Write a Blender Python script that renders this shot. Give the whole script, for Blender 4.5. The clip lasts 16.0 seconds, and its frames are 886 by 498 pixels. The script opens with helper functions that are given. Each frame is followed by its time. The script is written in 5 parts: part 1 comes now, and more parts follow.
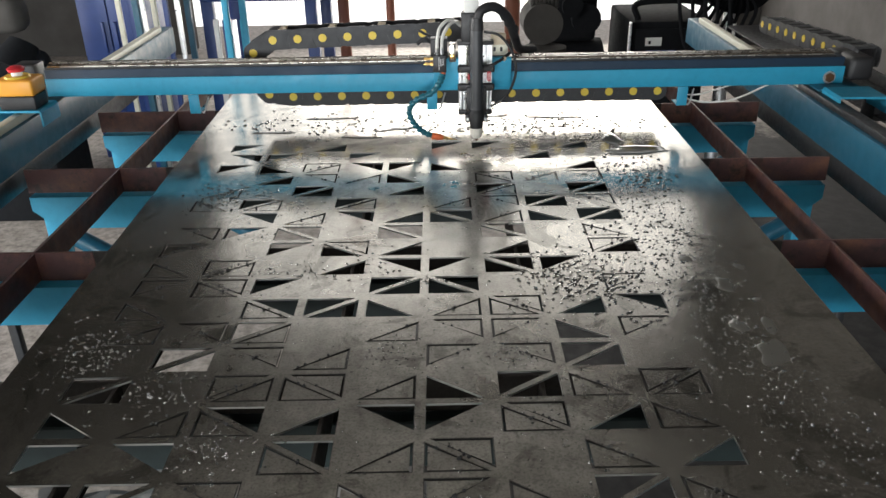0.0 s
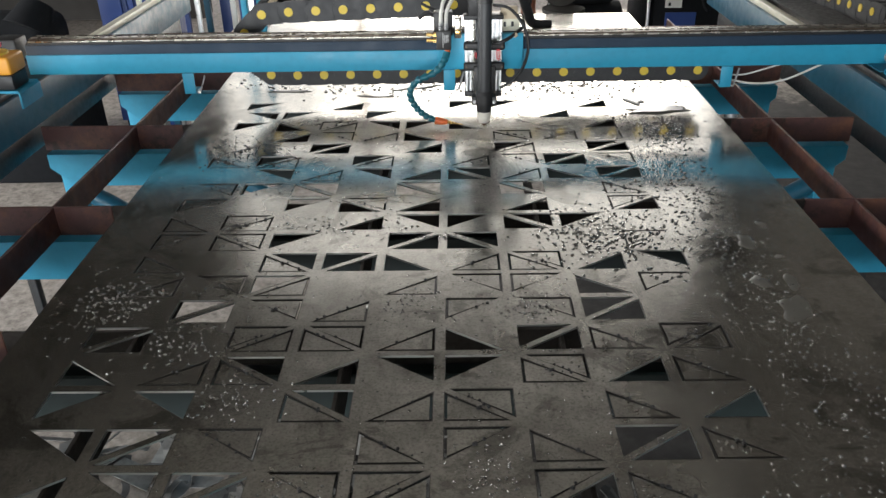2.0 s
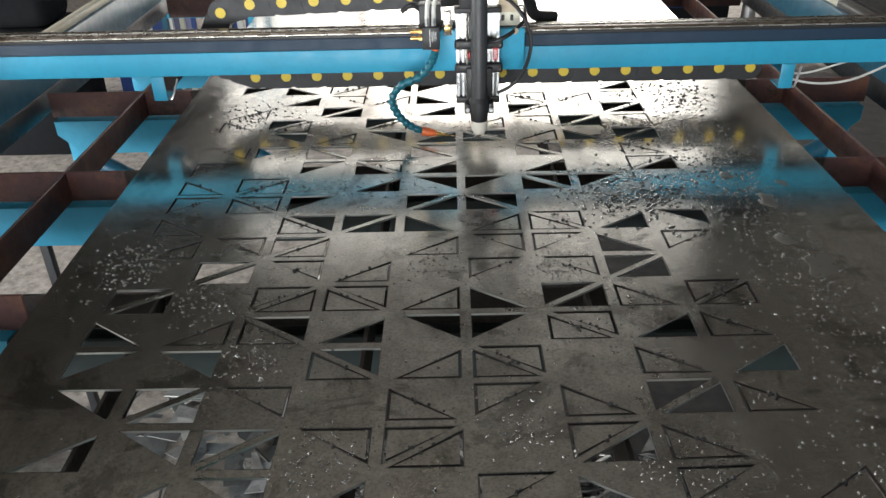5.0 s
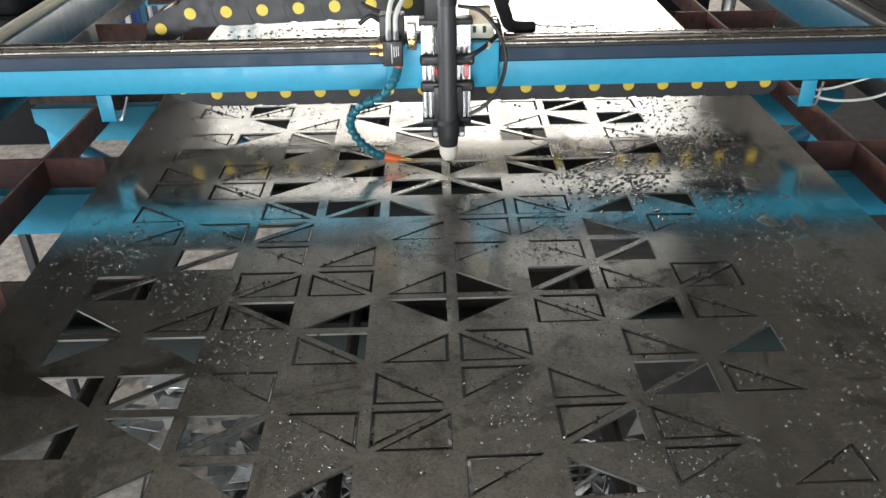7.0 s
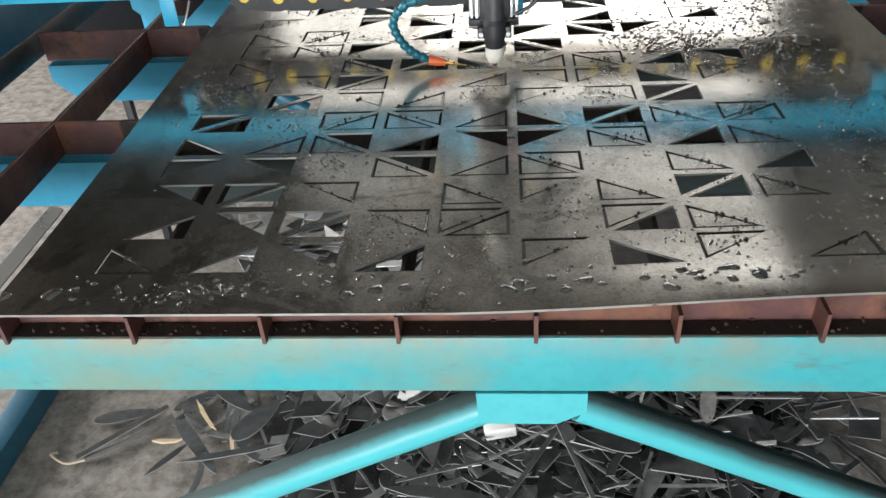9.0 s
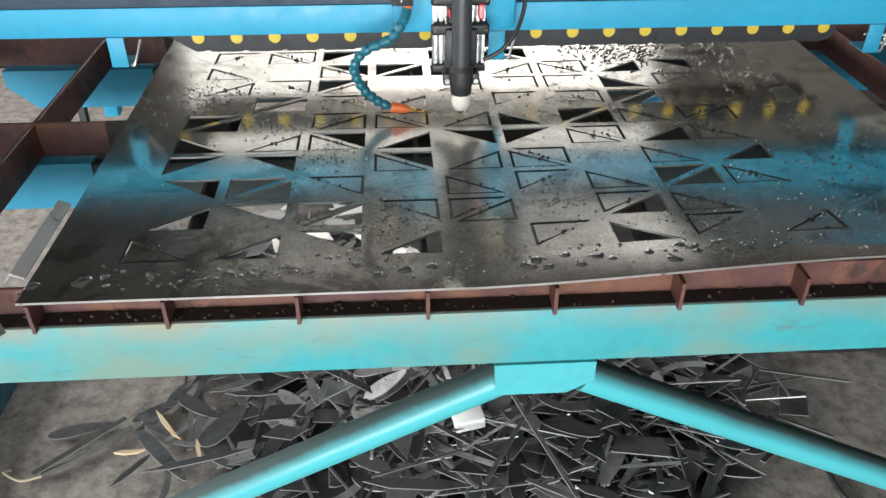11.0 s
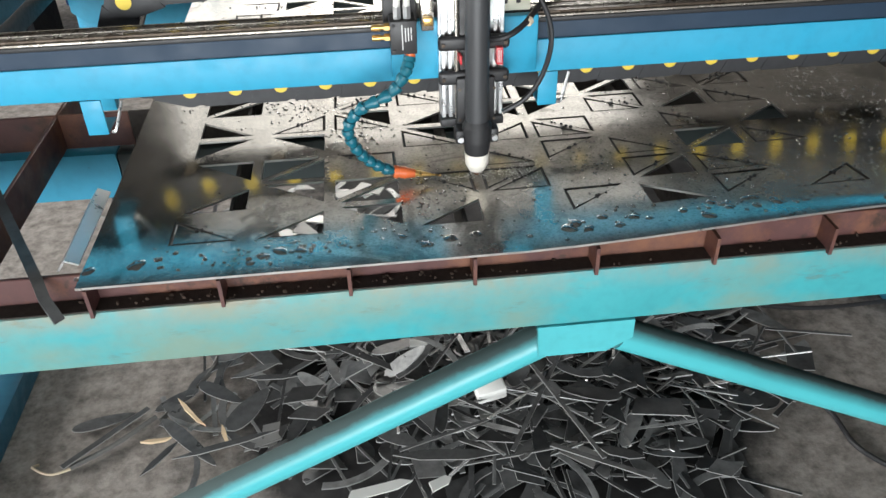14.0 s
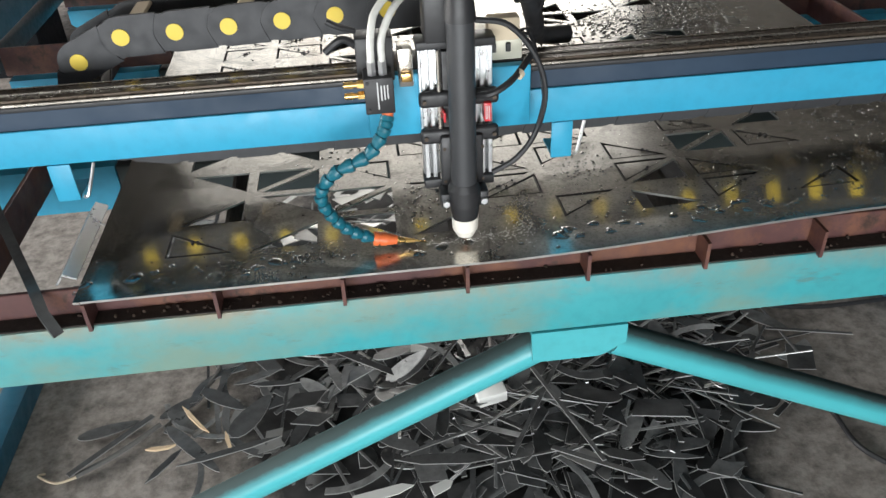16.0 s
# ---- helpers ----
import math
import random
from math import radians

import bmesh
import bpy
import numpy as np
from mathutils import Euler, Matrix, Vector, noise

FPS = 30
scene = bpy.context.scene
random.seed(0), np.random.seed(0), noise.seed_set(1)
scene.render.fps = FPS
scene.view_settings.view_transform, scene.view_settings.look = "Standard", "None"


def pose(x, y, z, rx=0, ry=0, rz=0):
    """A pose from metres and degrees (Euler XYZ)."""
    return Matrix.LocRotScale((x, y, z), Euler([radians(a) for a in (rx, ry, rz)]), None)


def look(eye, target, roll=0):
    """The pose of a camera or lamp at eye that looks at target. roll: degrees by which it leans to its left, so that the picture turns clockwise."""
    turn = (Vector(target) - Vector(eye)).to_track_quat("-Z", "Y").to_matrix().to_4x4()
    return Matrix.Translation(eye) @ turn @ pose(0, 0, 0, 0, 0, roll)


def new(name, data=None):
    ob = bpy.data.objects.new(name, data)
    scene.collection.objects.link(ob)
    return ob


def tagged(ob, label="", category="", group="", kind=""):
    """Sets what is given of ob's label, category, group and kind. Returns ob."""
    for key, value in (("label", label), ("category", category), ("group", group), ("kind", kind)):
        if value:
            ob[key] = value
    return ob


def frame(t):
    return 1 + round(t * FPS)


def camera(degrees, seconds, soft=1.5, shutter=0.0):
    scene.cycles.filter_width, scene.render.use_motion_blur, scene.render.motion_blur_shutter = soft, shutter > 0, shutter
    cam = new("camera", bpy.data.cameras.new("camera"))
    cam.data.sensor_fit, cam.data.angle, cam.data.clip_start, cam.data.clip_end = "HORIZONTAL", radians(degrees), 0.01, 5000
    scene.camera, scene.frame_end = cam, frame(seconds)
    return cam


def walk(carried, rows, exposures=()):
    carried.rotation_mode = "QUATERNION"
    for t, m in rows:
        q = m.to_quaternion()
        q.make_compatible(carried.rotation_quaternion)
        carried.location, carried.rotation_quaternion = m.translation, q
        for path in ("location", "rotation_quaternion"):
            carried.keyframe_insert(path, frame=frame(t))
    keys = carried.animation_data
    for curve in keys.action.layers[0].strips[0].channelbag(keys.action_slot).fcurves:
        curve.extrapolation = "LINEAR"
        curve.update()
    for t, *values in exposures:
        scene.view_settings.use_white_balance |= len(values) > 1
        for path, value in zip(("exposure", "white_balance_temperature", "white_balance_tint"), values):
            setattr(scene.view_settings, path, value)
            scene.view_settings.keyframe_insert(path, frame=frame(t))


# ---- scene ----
cam = camera(57.8, 16.0)
PATH = [
    (0, (0.167, -0.459, 1.465), (0.162, 1.334, 0.578), -1.0),
    (0.5, (0.166, -0.461, 1.463), (0.14, 1.329, 0.571), -1.2),
    (1, (0.162, -0.462, 1.453), (0.133, 1.316, 0.539), -1.2),
    (1.5, (0.153, -0.467, 1.443), (0.112, 1.301, 0.509), -1.2),
    (2, (0.156, -0.464, 1.44), (0.119, 1.294, 0.487), -1.1),
    (2.5, (0.155, -0.459, 1.437), (0.114, 1.291, 0.469), -1.1),
    (3, (0.152, -0.455, 1.433), (0.11, 1.289, 0.454), -1.0),
    (3.5, (0.146, -0.457, 1.428), (0.104, 1.279, 0.435), -1.0),
    (4, (0.134, -0.461, 1.423), (0.074, 1.262, 0.409), -1.3),
    (4.2, (0.13, -0.464, 1.421), (0.071, 1.262, 0.412), -1.4),
    (6.5, (0.11, -0.467, 1.41), (0.133, 1.257, 0.396), -1.1),
    (7, (0.113, -0.465, 1.405), (0.126, 1.249, 0.376), -1.1),
    (7.5, (0.102, -0.464, 1.401), (0.109, 1.237, 0.35), -1.4),
    (8, (0.078, -0.504, 1.384), (0.064, 1.188, 0.318), -1.9),
    (8.5, (0.097, -0.593, 1.371), (-0.005, 1.091, 0.297), -1.8),
    (9, (0.118, -0.658, 1.349), (-0.037, 0.966, 0.192), -3.8),
    (9.2, (0.113, -0.665, 1.346), (-0.053, 0.938, 0.161), -3.3),
    (11.3, (-0.0436, -0.7478, 1.3497), (0.0805, 0.9128, 0.2418), 0.38),
    (11.5, (-0.0467, -0.7491, 1.3481), (0.0722, 0.9081, 0.2356), 0.56),
    (12, (-0.0664, -0.7502, 1.3413), (0.0305, 0.8942, 0.2062), 0.72),
    (12.5, (-0.116, -0.756, 1.332), (-0.031, 0.865, 0.163), -1.8),
    (13, (-0.128, -0.763, 1.34), (-0.004, 0.866, 0.185), -1.5),
    (13.5, (-0.1228, -0.7735, 1.3485), (0.0463, 0.8648, 0.2123), -0.75),
    (14, (-0.1157, -0.77, 1.349), (0.0497, 0.8637, 0.2067), -1.4),
    (14.5, (-0.1125, -0.7725, 1.3545), (0.055, 0.8635, 0.215), -1.45),
    (15, (-0.1043, -0.773, 1.357), (0.0583, 0.8663, 0.2223), -1.9),
    (15.5, (-0.1012, -0.7715, 1.3585), (0.0507, 0.8582, 0.2087), -2.35),
    (16, (-0.098, -0.775, 1.363), (0.05, 0.861, 0.222), -2.6),
]
walk(cam, [(t, look(eye, target, roll)) for t, eye, target, roll in PATH], [(0, -0.08), (3.5, 0.04), (7, 0.25), (9, 0.3), (12.5, 0.30), (16, -0.03)])


# ---- light ----
world = bpy.data.worlds.new("sky")
scene.world = world
world.use_nodes = True
wn = world.node_tree
sky = wn.nodes.new("ShaderNodeTexSky")
sky.sky_type, sky.sun_disc = "NISHITA", False
sky.sun_elevation, sky.sun_rotation = radians(60), radians(0)
wn.links.new(sky.outputs["Color"], wn.nodes["Background"].inputs["Color"])
wn.nodes["Background"].inputs["Strength"].default_value = 0.12

sun = new("sun", bpy.data.lights.new("sun", "SUN"))
sun.data.energy, sun.data.angle, sun.data.color = 5.0, radians(0.5), (1.0, 0.95, 0.88)
sun.matrix_world = look((0.4, 5 + 10 * math.cos(radians(60)), 10 * math.sin(radians(60))), (0.2, 5, 0))


def opening_light(name, x, y, z, wide, high, way, watts, color):
    """Sky light in an opening of the hall."""
    lamp = new(name, bpy.data.lights.new(name, "AREA"))
    lamp.data.shape, lamp.data.size, lamp.data.size_y = "RECTANGLE", wide, high
    lamp.data.energy, lamp.data.color = watts, color
    lamp.matrix_world = look((x, y, z), (x, y + way, z))


DOOR_X0, DOOR_X1, DOOR_H, DOOR_Y = -1.9, 2.45, 4.3, 6.2
opening_light("door_light", 0.6, DOOR_Y + 0.1, 1.35, 3.3, 2.5, -1, 24, (1.0, 0.955, 0.88))
opening_light("yard_light", 0.7, DOOR_Y + 0.15, 1.35, 2.6, 2.6, -1, 108, (1.0, 0.955, 0.88))
opening_light("gate_light", -1.2, -4.4, 0.85, 4.4, 1.5, 1, 335, (0.95, 0.985, 1.0))
# unseen fill lamp added on the west side to brighten the floor there
lamp = new("side_fill_light", bpy.data.lights.new("side_fill_light", "AREA"))
lamp.data.shape, lamp.data.size, lamp.data.size_y, lamp.data.energy, lamp.data.color = "RECTANGLE", 3.4, 2.0, 300, (1.0, 0.98, 0.95)
lamp.matrix_world = look((-4.5, 1.2, 1.3), (0, 1.2, 1.3))

# ---- materials ----


class Mat:
    """A node material with a few shortcuts."""

    def __init__(self, name, color=(0.5, 0.5, 0.5), rough=0.5, metal=0.0, **more):
        self.m = bpy.data.materials.new(name)
        self.m.use_nodes = True
        self.t = self.m.node_tree
        self.b = self.t.nodes["Principled BSDF"]
        self.b.inputs["Base Color"].default_value = (*color, 1)
        self.b.inputs["Roughness"].default_value = rough
        self.b.inputs["Metallic"].default_value = metal
        for key, value in more.items():
            self.b.inputs[key.replace("_", " ")].default_value = value
        self.xyz = self.t.nodes.new("ShaderNodeTexCoord").outputs["Object"]

    def use_world(self):
        self.xyz = self.t.nodes.new("ShaderNodeNewGeometry").outputs["Position"]
        return self

    def noise(self, scale, detail=4, rough=0.55, stretch=None, distort=0.0):
        n = self.t.nodes.new("ShaderNodeTexNoise")
        n.inputs["Scale"].default_value, n.inputs["Detail"].default_value = scale, detail
        n.inputs["Roughness"].default_value, n.inputs["Distortion"].default_value = rough, distort
        src = self.xyz
        if stretch:
            mp = self.t.nodes.new("ShaderNodeMapping")
            mp.inputs["Scale"].default_value = stretch
            self.t.links.new(src, mp.inputs["Vector"])
            src = mp.outputs["Vector"]
        self.t.links.new(src, n.inputs["Vector"])
        return n.outputs["Fac"]

    def ramp(self, fac, *stops):
        r = self.t.nodes.new("ShaderNodeValToRGB")
        while len(r.color_ramp.elements) < len(stops):
            r.color_ramp.elements.new(0.5)
        for e, (p, c) in zip(r.color_ramp.elements, stops):
            e.position = p
            e.color = (*c, 1) if isinstance(c, tuple) else (c, c, c, 1)
        self.t.links.new(fac, r.inputs["Fac"])
        return r.outputs["Color"]

    def mix(self, fac, a, b, mode="MIX"):
        n = self.t.nodes.new("ShaderNodeMix")
        n.data_type, n.blend_type = "RGBA", mode
        for sock, v in ((n.inputs[0], fac), (n.inputs[6], a), (n.inputs[7], b)):
            if isinstance(v, (int, float)):
                sock.default_value = v
            elif isinstance(v, tuple):
                sock.default_value = (*v, 1)
            else:
                self.t.links.new(v, sock)
        return n.outputs[2]

    def color(self, out):
        self.t.links.new(out, self.b.inputs["Base Color"])
        return self

    def rough(self, out):
        self.t.links.new(out, self.b.inputs["Roughness"])
        return self

    def bump(self, out, strength=0.2, dist=0.002):
        n = self.t.nodes.new("ShaderNodeBump")
        n.inputs["Strength"].default_value, n.inputs["Distance"].default_value = strength, dist
        self.t.links.new(out, n.inputs["Height"])
        self.t.links.new(n.outputs["Normal"], self.b.inputs["Normal"])
        return self


def paint(name, c, rough=0.38, dirt=0.35, rust=None, chip=0.74, spots=None):
    """Workshop enamel: patchy tone, grime, chips, optional rust streaks."""
    m = Mat(name, c, rough).use_world()
    dark = tuple(v * 0.55 for v in c)
    tone = m.mix(m.ramp(m.noise(5, 5), (0.35, 0.0), (0.75, dirt)), c, dark)
    fine = m.mix(m.ramp(m.noise(60, 6), (0.45, 0.0), (0.8, dirt)), tone, dark)
    grime = m.ramp(m.noise(130, 3, 0.7), (chip, 0.0), (chip + 0.04, 0.8))
    out = m.mix(grime, fine, (0.03, 0.025, 0.02))
    if spots:
        out = m.mix(m.ramp(m.noise(11, 8, 0.72), (0.47, 0.0), (0.66, 0.75)), out, spots)
        out = m.mix(m.ramp(m.noise(24, 7, 0.7), (0.56, 0.0), (0.66, 0.8)), out, (0.025, 0.018, 0.015))
    if rust:
        out = m.mix(m.ramp(m.noise(4.5, 7, 0.62, (0.8, 1, 1.4)), (0.44, 0.0), (0.62, rust)), out, (0.20, 0.24, 0.17))
        out = m.mix(m.ramp(m.noise(22, 8, 0.75, (0.45, 1, 1.6)), (0.58, 0.0), (0.70, 0.6)), out, (0.12, 0.12, 0.09))
        sep = m.t.nodes.new("ShaderNodeSeparateXYZ")
        m.t.links.new(m.xyz, sep.inputs[0])
        edge = m.t.nodes.new("ShaderNodeMath")
        edge.operation = "MULTIPLY_ADD"
        edge.inputs[1].default_value, edge.inputs[2].default_value = 15.0, -10.85
        m.t.links.new(sep.outputs["Z"], edge.inputs[0])
        run = m.t.nodes.new("ShaderNodeMath")
        run.operation, run.use_clamp = "MULTIPLY", True
        m.t.links.new(edge.outputs[0], run.inputs[0])
        m.t.links.new(m.ramp(m.noise(5, 6, 0.7), (0.40, 0.0), (0.62, 1.0)), run.inputs[1])
        out = m.mix(run.outputs[0], out, (0.36, 0.20, 0.10))
    m.color(out).rough(m.ramp(m.noise(35, 4), (0.3, rough - 0.1), (0.8, rough + 0.2)))
    m.bump(m.noise(220, 3), 0.08, 0.001)
    return m.m


def plain(name, c, rough=0.5, metal=0.0, vary=0.3, scale=30, bump=0.1, **more):
    m = Mat(name, c, rough, metal, **more).use_world()
    m.color(m.mix(m.ramp(m.noise(scale, 5), (0.3, 0.0), (0.8, vary)), c, tuple(v * 0.45 for v in c)))
    m.rough(m.ramp(m.noise(scale * 2, 4), (0.3, max(rough - 0.08, 0.02)), (0.8, min(rough + 0.15, 1))))
    if bump:
        m.bump(m.noise(scale * 6, 3), bump, 0.001)
    return m.m


def steel_plate():
    """Mill-scaled sheet under a broken film of water: a mirror-like gloss over a duller one."""
    m = Mat("wet_mild_steel", (0.2, 0.19, 0.17), 0.25, 1.0).use_world()
    tone = m.mix(m.ramp(m.noise(3.5, 5, 0.6), (0.38, 0.0), (0.62, 1.0)), (0.70, 0.67, 0.61), (0.50, 0.475, 0.43))
    grain = m.mix(m.ramp(m.noise(40, 6, 0.65, (1, 0.35, 1)), (0.38, 0.0), (0.68, 0.4)), tone, (0.30, 0.285, 0.255))
    stain = m.ramp(m.noise(14, 8, 0.7, None, 0.6), (0.60, 0.0), (0.72, 0.75))
    dirty = m.mix(stain, grain, (0.10, 0.092, 0.078))
    mottle = m.mix(m.ramp(m.noise(260, 5, 0.7), (0.46, 0.0), (0.66, 0.45)), dirty, (0.10, 0.096, 0.086))
    smear = m.ramp(m.noise(5.5, 9, 0.72, None, 1.2), (0.55, 0.0), (0.60, 0.55))
    m.color(m.mix(smear, mottle, (0.17, 0.163, 0.142)))
    m.rough(m.mix(smear, m.mix(m.ramp(m.noise(9, 8, 0.7), (0.3, 0.0), (0.7, 1.0)), (0.11, 0.11, 0.11), (0.21, 0.21, 0.21)), (0.09, 0.09, 0.09)))
    hills = m.t.nodes.new("ShaderNodeMath")
    hills.operation = "MULTIPLY_ADD"
    hills.inputs[1].default_value = 0.05
    m.t.links.new(m.noise(26, 4, 0.6), hills.inputs[0])
    m.t.links.new(m.noise(2.6, 2, 0.4), hills.inputs[2])
    m.bump(hills.outputs[0], 0.06, 0.006)
    dull = m.t.nodes.new("ShaderNodeBsdfPrincipled")
    dull.inputs["Metallic"].default_value, dull.inputs["Roughness"].default_value = 1.0, 0.33
    for name in ("Base Color", "Normal"):
        m.t.links.new(m.b.inputs[name].links[0].from_socket, dull.inputs[name])
    both = m.t.nodes.new("ShaderNodeMixShader")
    # spatter and dust dull the cut field; the uncut margins stay clean
    split = m.t.nodes.new("ShaderNodeSeparateXYZ")
    m.t.links.new(m.xyz, split.inputs[0])
    side = m.t.nodes.new("ShaderNodeMath")
    side.operation = "ADD"
    side.inputs[1].default_value = -0.09
    m.t.links.new(split.outputs["X"], side.inputs[0])
    off = m.t.nodes.new("ShaderNodeMath")
    off.operation = "ABSOLUTE"
    m.t.links.new(side.outputs[0], off.inputs[0])
    field = m.t.nodes.new("ShaderNodeMapRange")
    field.interpolation_type = "SMOOTHSTEP"
    for socket, value in (("From Min", 0.06), ("From Max", 0.56), ("To Min", 0.50), ("To Max", 0.15)):
        field.inputs[socket].default_value = value
    m.t.links.new(off.outputs[0], field.inputs["Value"])
    share = m.t.nodes.new("ShaderNodeMath")
    share.operation = "MULTIPLY"
    m.t.links.new(field.outputs["Result"], share.inputs[0])
    m.t.links.new(m.ramp(m.noise(8, 6, 0.65), (0.35, 0.45), (0.65, 1.0)), share.inputs[1])
    m.t.links.new(share.outputs[0], both.inputs[0])
    m.t.links.new(m.b.outputs[0], both.inputs[1])
    m.t.links.new(dull.outputs[0], both.inputs[2])
    m.t.links.new(both.outputs[0], m.t.nodes["Material Output"].inputs["Surface"])
    return m.m


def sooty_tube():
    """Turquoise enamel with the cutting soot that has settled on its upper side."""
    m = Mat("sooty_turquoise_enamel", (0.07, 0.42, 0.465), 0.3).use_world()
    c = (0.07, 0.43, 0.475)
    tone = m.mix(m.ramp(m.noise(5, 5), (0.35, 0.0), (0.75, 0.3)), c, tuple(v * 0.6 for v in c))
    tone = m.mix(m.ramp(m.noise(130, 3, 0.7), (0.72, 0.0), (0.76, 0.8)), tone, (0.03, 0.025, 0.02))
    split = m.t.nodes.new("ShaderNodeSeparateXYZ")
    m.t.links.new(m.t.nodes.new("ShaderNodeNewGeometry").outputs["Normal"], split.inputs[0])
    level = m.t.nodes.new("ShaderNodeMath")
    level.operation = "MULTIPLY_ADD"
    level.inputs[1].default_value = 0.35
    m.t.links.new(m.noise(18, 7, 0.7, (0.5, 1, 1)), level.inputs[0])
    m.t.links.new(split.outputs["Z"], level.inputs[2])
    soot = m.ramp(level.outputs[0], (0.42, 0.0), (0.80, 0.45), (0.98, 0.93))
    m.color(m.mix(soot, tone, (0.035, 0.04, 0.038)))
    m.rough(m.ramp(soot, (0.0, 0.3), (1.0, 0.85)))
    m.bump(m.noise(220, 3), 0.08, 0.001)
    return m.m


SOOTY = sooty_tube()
BLUE = paint("blue_enamel", (0.028, 0.335, 0.53), 0.48, 0.25)
BLUE_DARK = paint("blue_enamel_frame", (0.014, 0.11, 0.18), 0.42, 0.5)
CYAN = paint("turquoise_enamel", (0.07, 0.42, 0.465), 0.4, 0.3, rust=None)
CYAN_RUST = paint("turquoise_enamel_worn", (0.045, 0.335, 0.37), 0.5, 0.3, rust=0.72)
PRIMER = paint("red_oxide_primer", (0.095, 0.040, 0.038), 0.5, 0.5, spots=(0.20, 0.085, 0.045))
PLATE = steel_plate()
DARK_TEAL = plain("dark_teal_enamel", (0.012, 0.026, 0.027), 0.5, 0, 0.5, 14, 0.2)
EDGE = plain("cut_steel_edge", (0.6, 0.6, 0.58), 0.35, 0.95, 0.3)


def scrap_steel():
    m = Mat("scrap_steel", (0.06, 0.06, 0.06), 0.45, 0.45).use_world()
    info = m.t.nodes.new("ShaderNodeObjectInfo").outputs["Random"]
    isle = m.t.nodes.new("ShaderNodeNewGeometry").outputs["Random Per Island"]
    add = m.t.nodes.new("ShaderNodeMath")
    add.operation = "FRACT"
    both = m.t.nodes.new("ShaderNodeMath")
    m.t.links.new(info, both.inputs[0])
    m.t.links.new(isle, both.inputs[1])
    m.t.links.new(both.outputs[0], add.inputs[0])
    tone = m.ramp(add.outputs[0], (0.0, (0.05, 0.051, 0.053)), (0.5, (0.14, 0.143, 0.145)), (0.85, (0.24, 0.245, 0.245)), (1.0, (0.45, 0.455, 0.45)))
    m.color(m.mix(m.ramp(m.noise(30, 6, 0.65), (0.4, 0.0), (0.75, 0.6)), tone, (0.02, 0.02, 0.02)))
    m.rough(m.ramp(m.noise(12, 4), (0.3, 0.26), (0.8, 0.5)))
    m.bump(m.noise(60, 4), 0.15, 0.001)
    return m.m


SCRAP = scrap_steel()
# cut edges coloured lighter to put crisp highlights on the scrap
SCRAP_EDGE = plain("scrap_edge_highlight", (0.40, 0.405, 0.40), 0.4, 0.5, 0.6, 25)
SCRAP_LIGHT = plain("bare_scrap_steel", (0.36, 0.36, 0.35), 0.4, 0.6, 0.3, 14)
DULL_BLACK = plain("dull_black", (0.03, 0.024, 0.02), 0.8, 0, 0.6, 60, 0.3)
BLACK = plain("black_plastic", (0.022, 0.022, 0.024), 0.48, 0, 0.3, 40)
CHAIN = plain("chain_nylon", (0.035, 0.036, 0.04), 0.55, 0, 0.35, 30)
YELLOW = plain("yellow_plastic", (0.75, 0.55, 0.06), 0.5, 0, 0.15)
TORCH = plain("torch_tube", (0.05, 0.052, 0.056), 0.42, 0.1, 0.3)
CERAMIC = plain("ceramic_cup", (0.82, 0.78, 0.70), 0.35, 0, 0.15)
COPPER = plain("burnt_copper", (0.22, 0.12, 0.07), 0.4, 0.8, 0.5)
ALU = plain("aluminium_profile", (0.72, 0.73, 0.74), 0.32, 0.85, 0.15)
RAIL = plain("rail_steel", (0.62, 0.58, 0.52), 0.25, 0.9, 0.45, 18)
GREASE = plain("greasy_rail", (0.11, 0.085, 0.065), 0.28, 0.6, 0.6, 22)
DEEP = plain("dark_blue_enamel", (0.010, 0.032, 0.065), 0.6, 0.0, 0.3, 12)
CREAM = plain("cream_rail", (0.72, 0.70, 0.58), 0.45, 0.1, 0.25)
BRASS = plain("brass", (0.75, 0.48, 0.17), 0.28, 0.95, 0.2)
ORANGE = plain("orange_plastic", (0.80, 0.17, 0.05), 0.4, 0, 0.2)
YELLOW_BOX = plain("yellow_box", (0.85, 0.38, 0.04), 0.45, 0, 0.15)
RED = plain("red_plastic", (0.62, 0.03, 0.04), 0.35, 0, 0.2)
TEAL = plain("teal_hose", (0.01, 0.13, 0.18), 0.35, 0, 0.25, 60)
WHITE = plain("white_plastic", (0.75, 0.75, 0.72), 0.5, 0, 0.15)
CLEAR = plain("clear_tube", (0.7, 0.7, 0.66), 0.25, 0, 0.2)
RUBBER = plain("rubber_cable", (0.018, 0.018, 0.02), 0.5, 0, 0.3)
GREY_RUBBER = plain("dusty_rubber", (0.13, 0.127, 0.12), 0.7, 0, 0.5, 40)
INK = plain("white_ink", (0.6, 0.6, 0.6), 0.5, 0, 0.1)
MATT = plain("sooty_black", (0.010, 0.011, 0.013), 0.9, 0, 0.3, 20, 0.1, Specular_IOR_Level=0.12)
DUSK = plain("dusty_dark_grey", (0.075, 0.072, 0.068), 0.85, 0, 0.4, 12, 0.1, Specular_IOR_Level=0.2)
NAVY = plain("navy_cabinet", (0.018, 0.05, 0.20), 0.4, 0, 0.35, 8)
BROWN = plain("brown_steel", (0.28, 0.10, 0.06), 0.5, 0, 0.3, 10)
RUST_DUST = plain("rust_dust", (0.04, 0.024, 0.016), 0.95, 0, 0.8, 200)
CARD = plain("cardboard", (0.62, 0.52, 0.38), 0.8, 0, 0.2, 12)
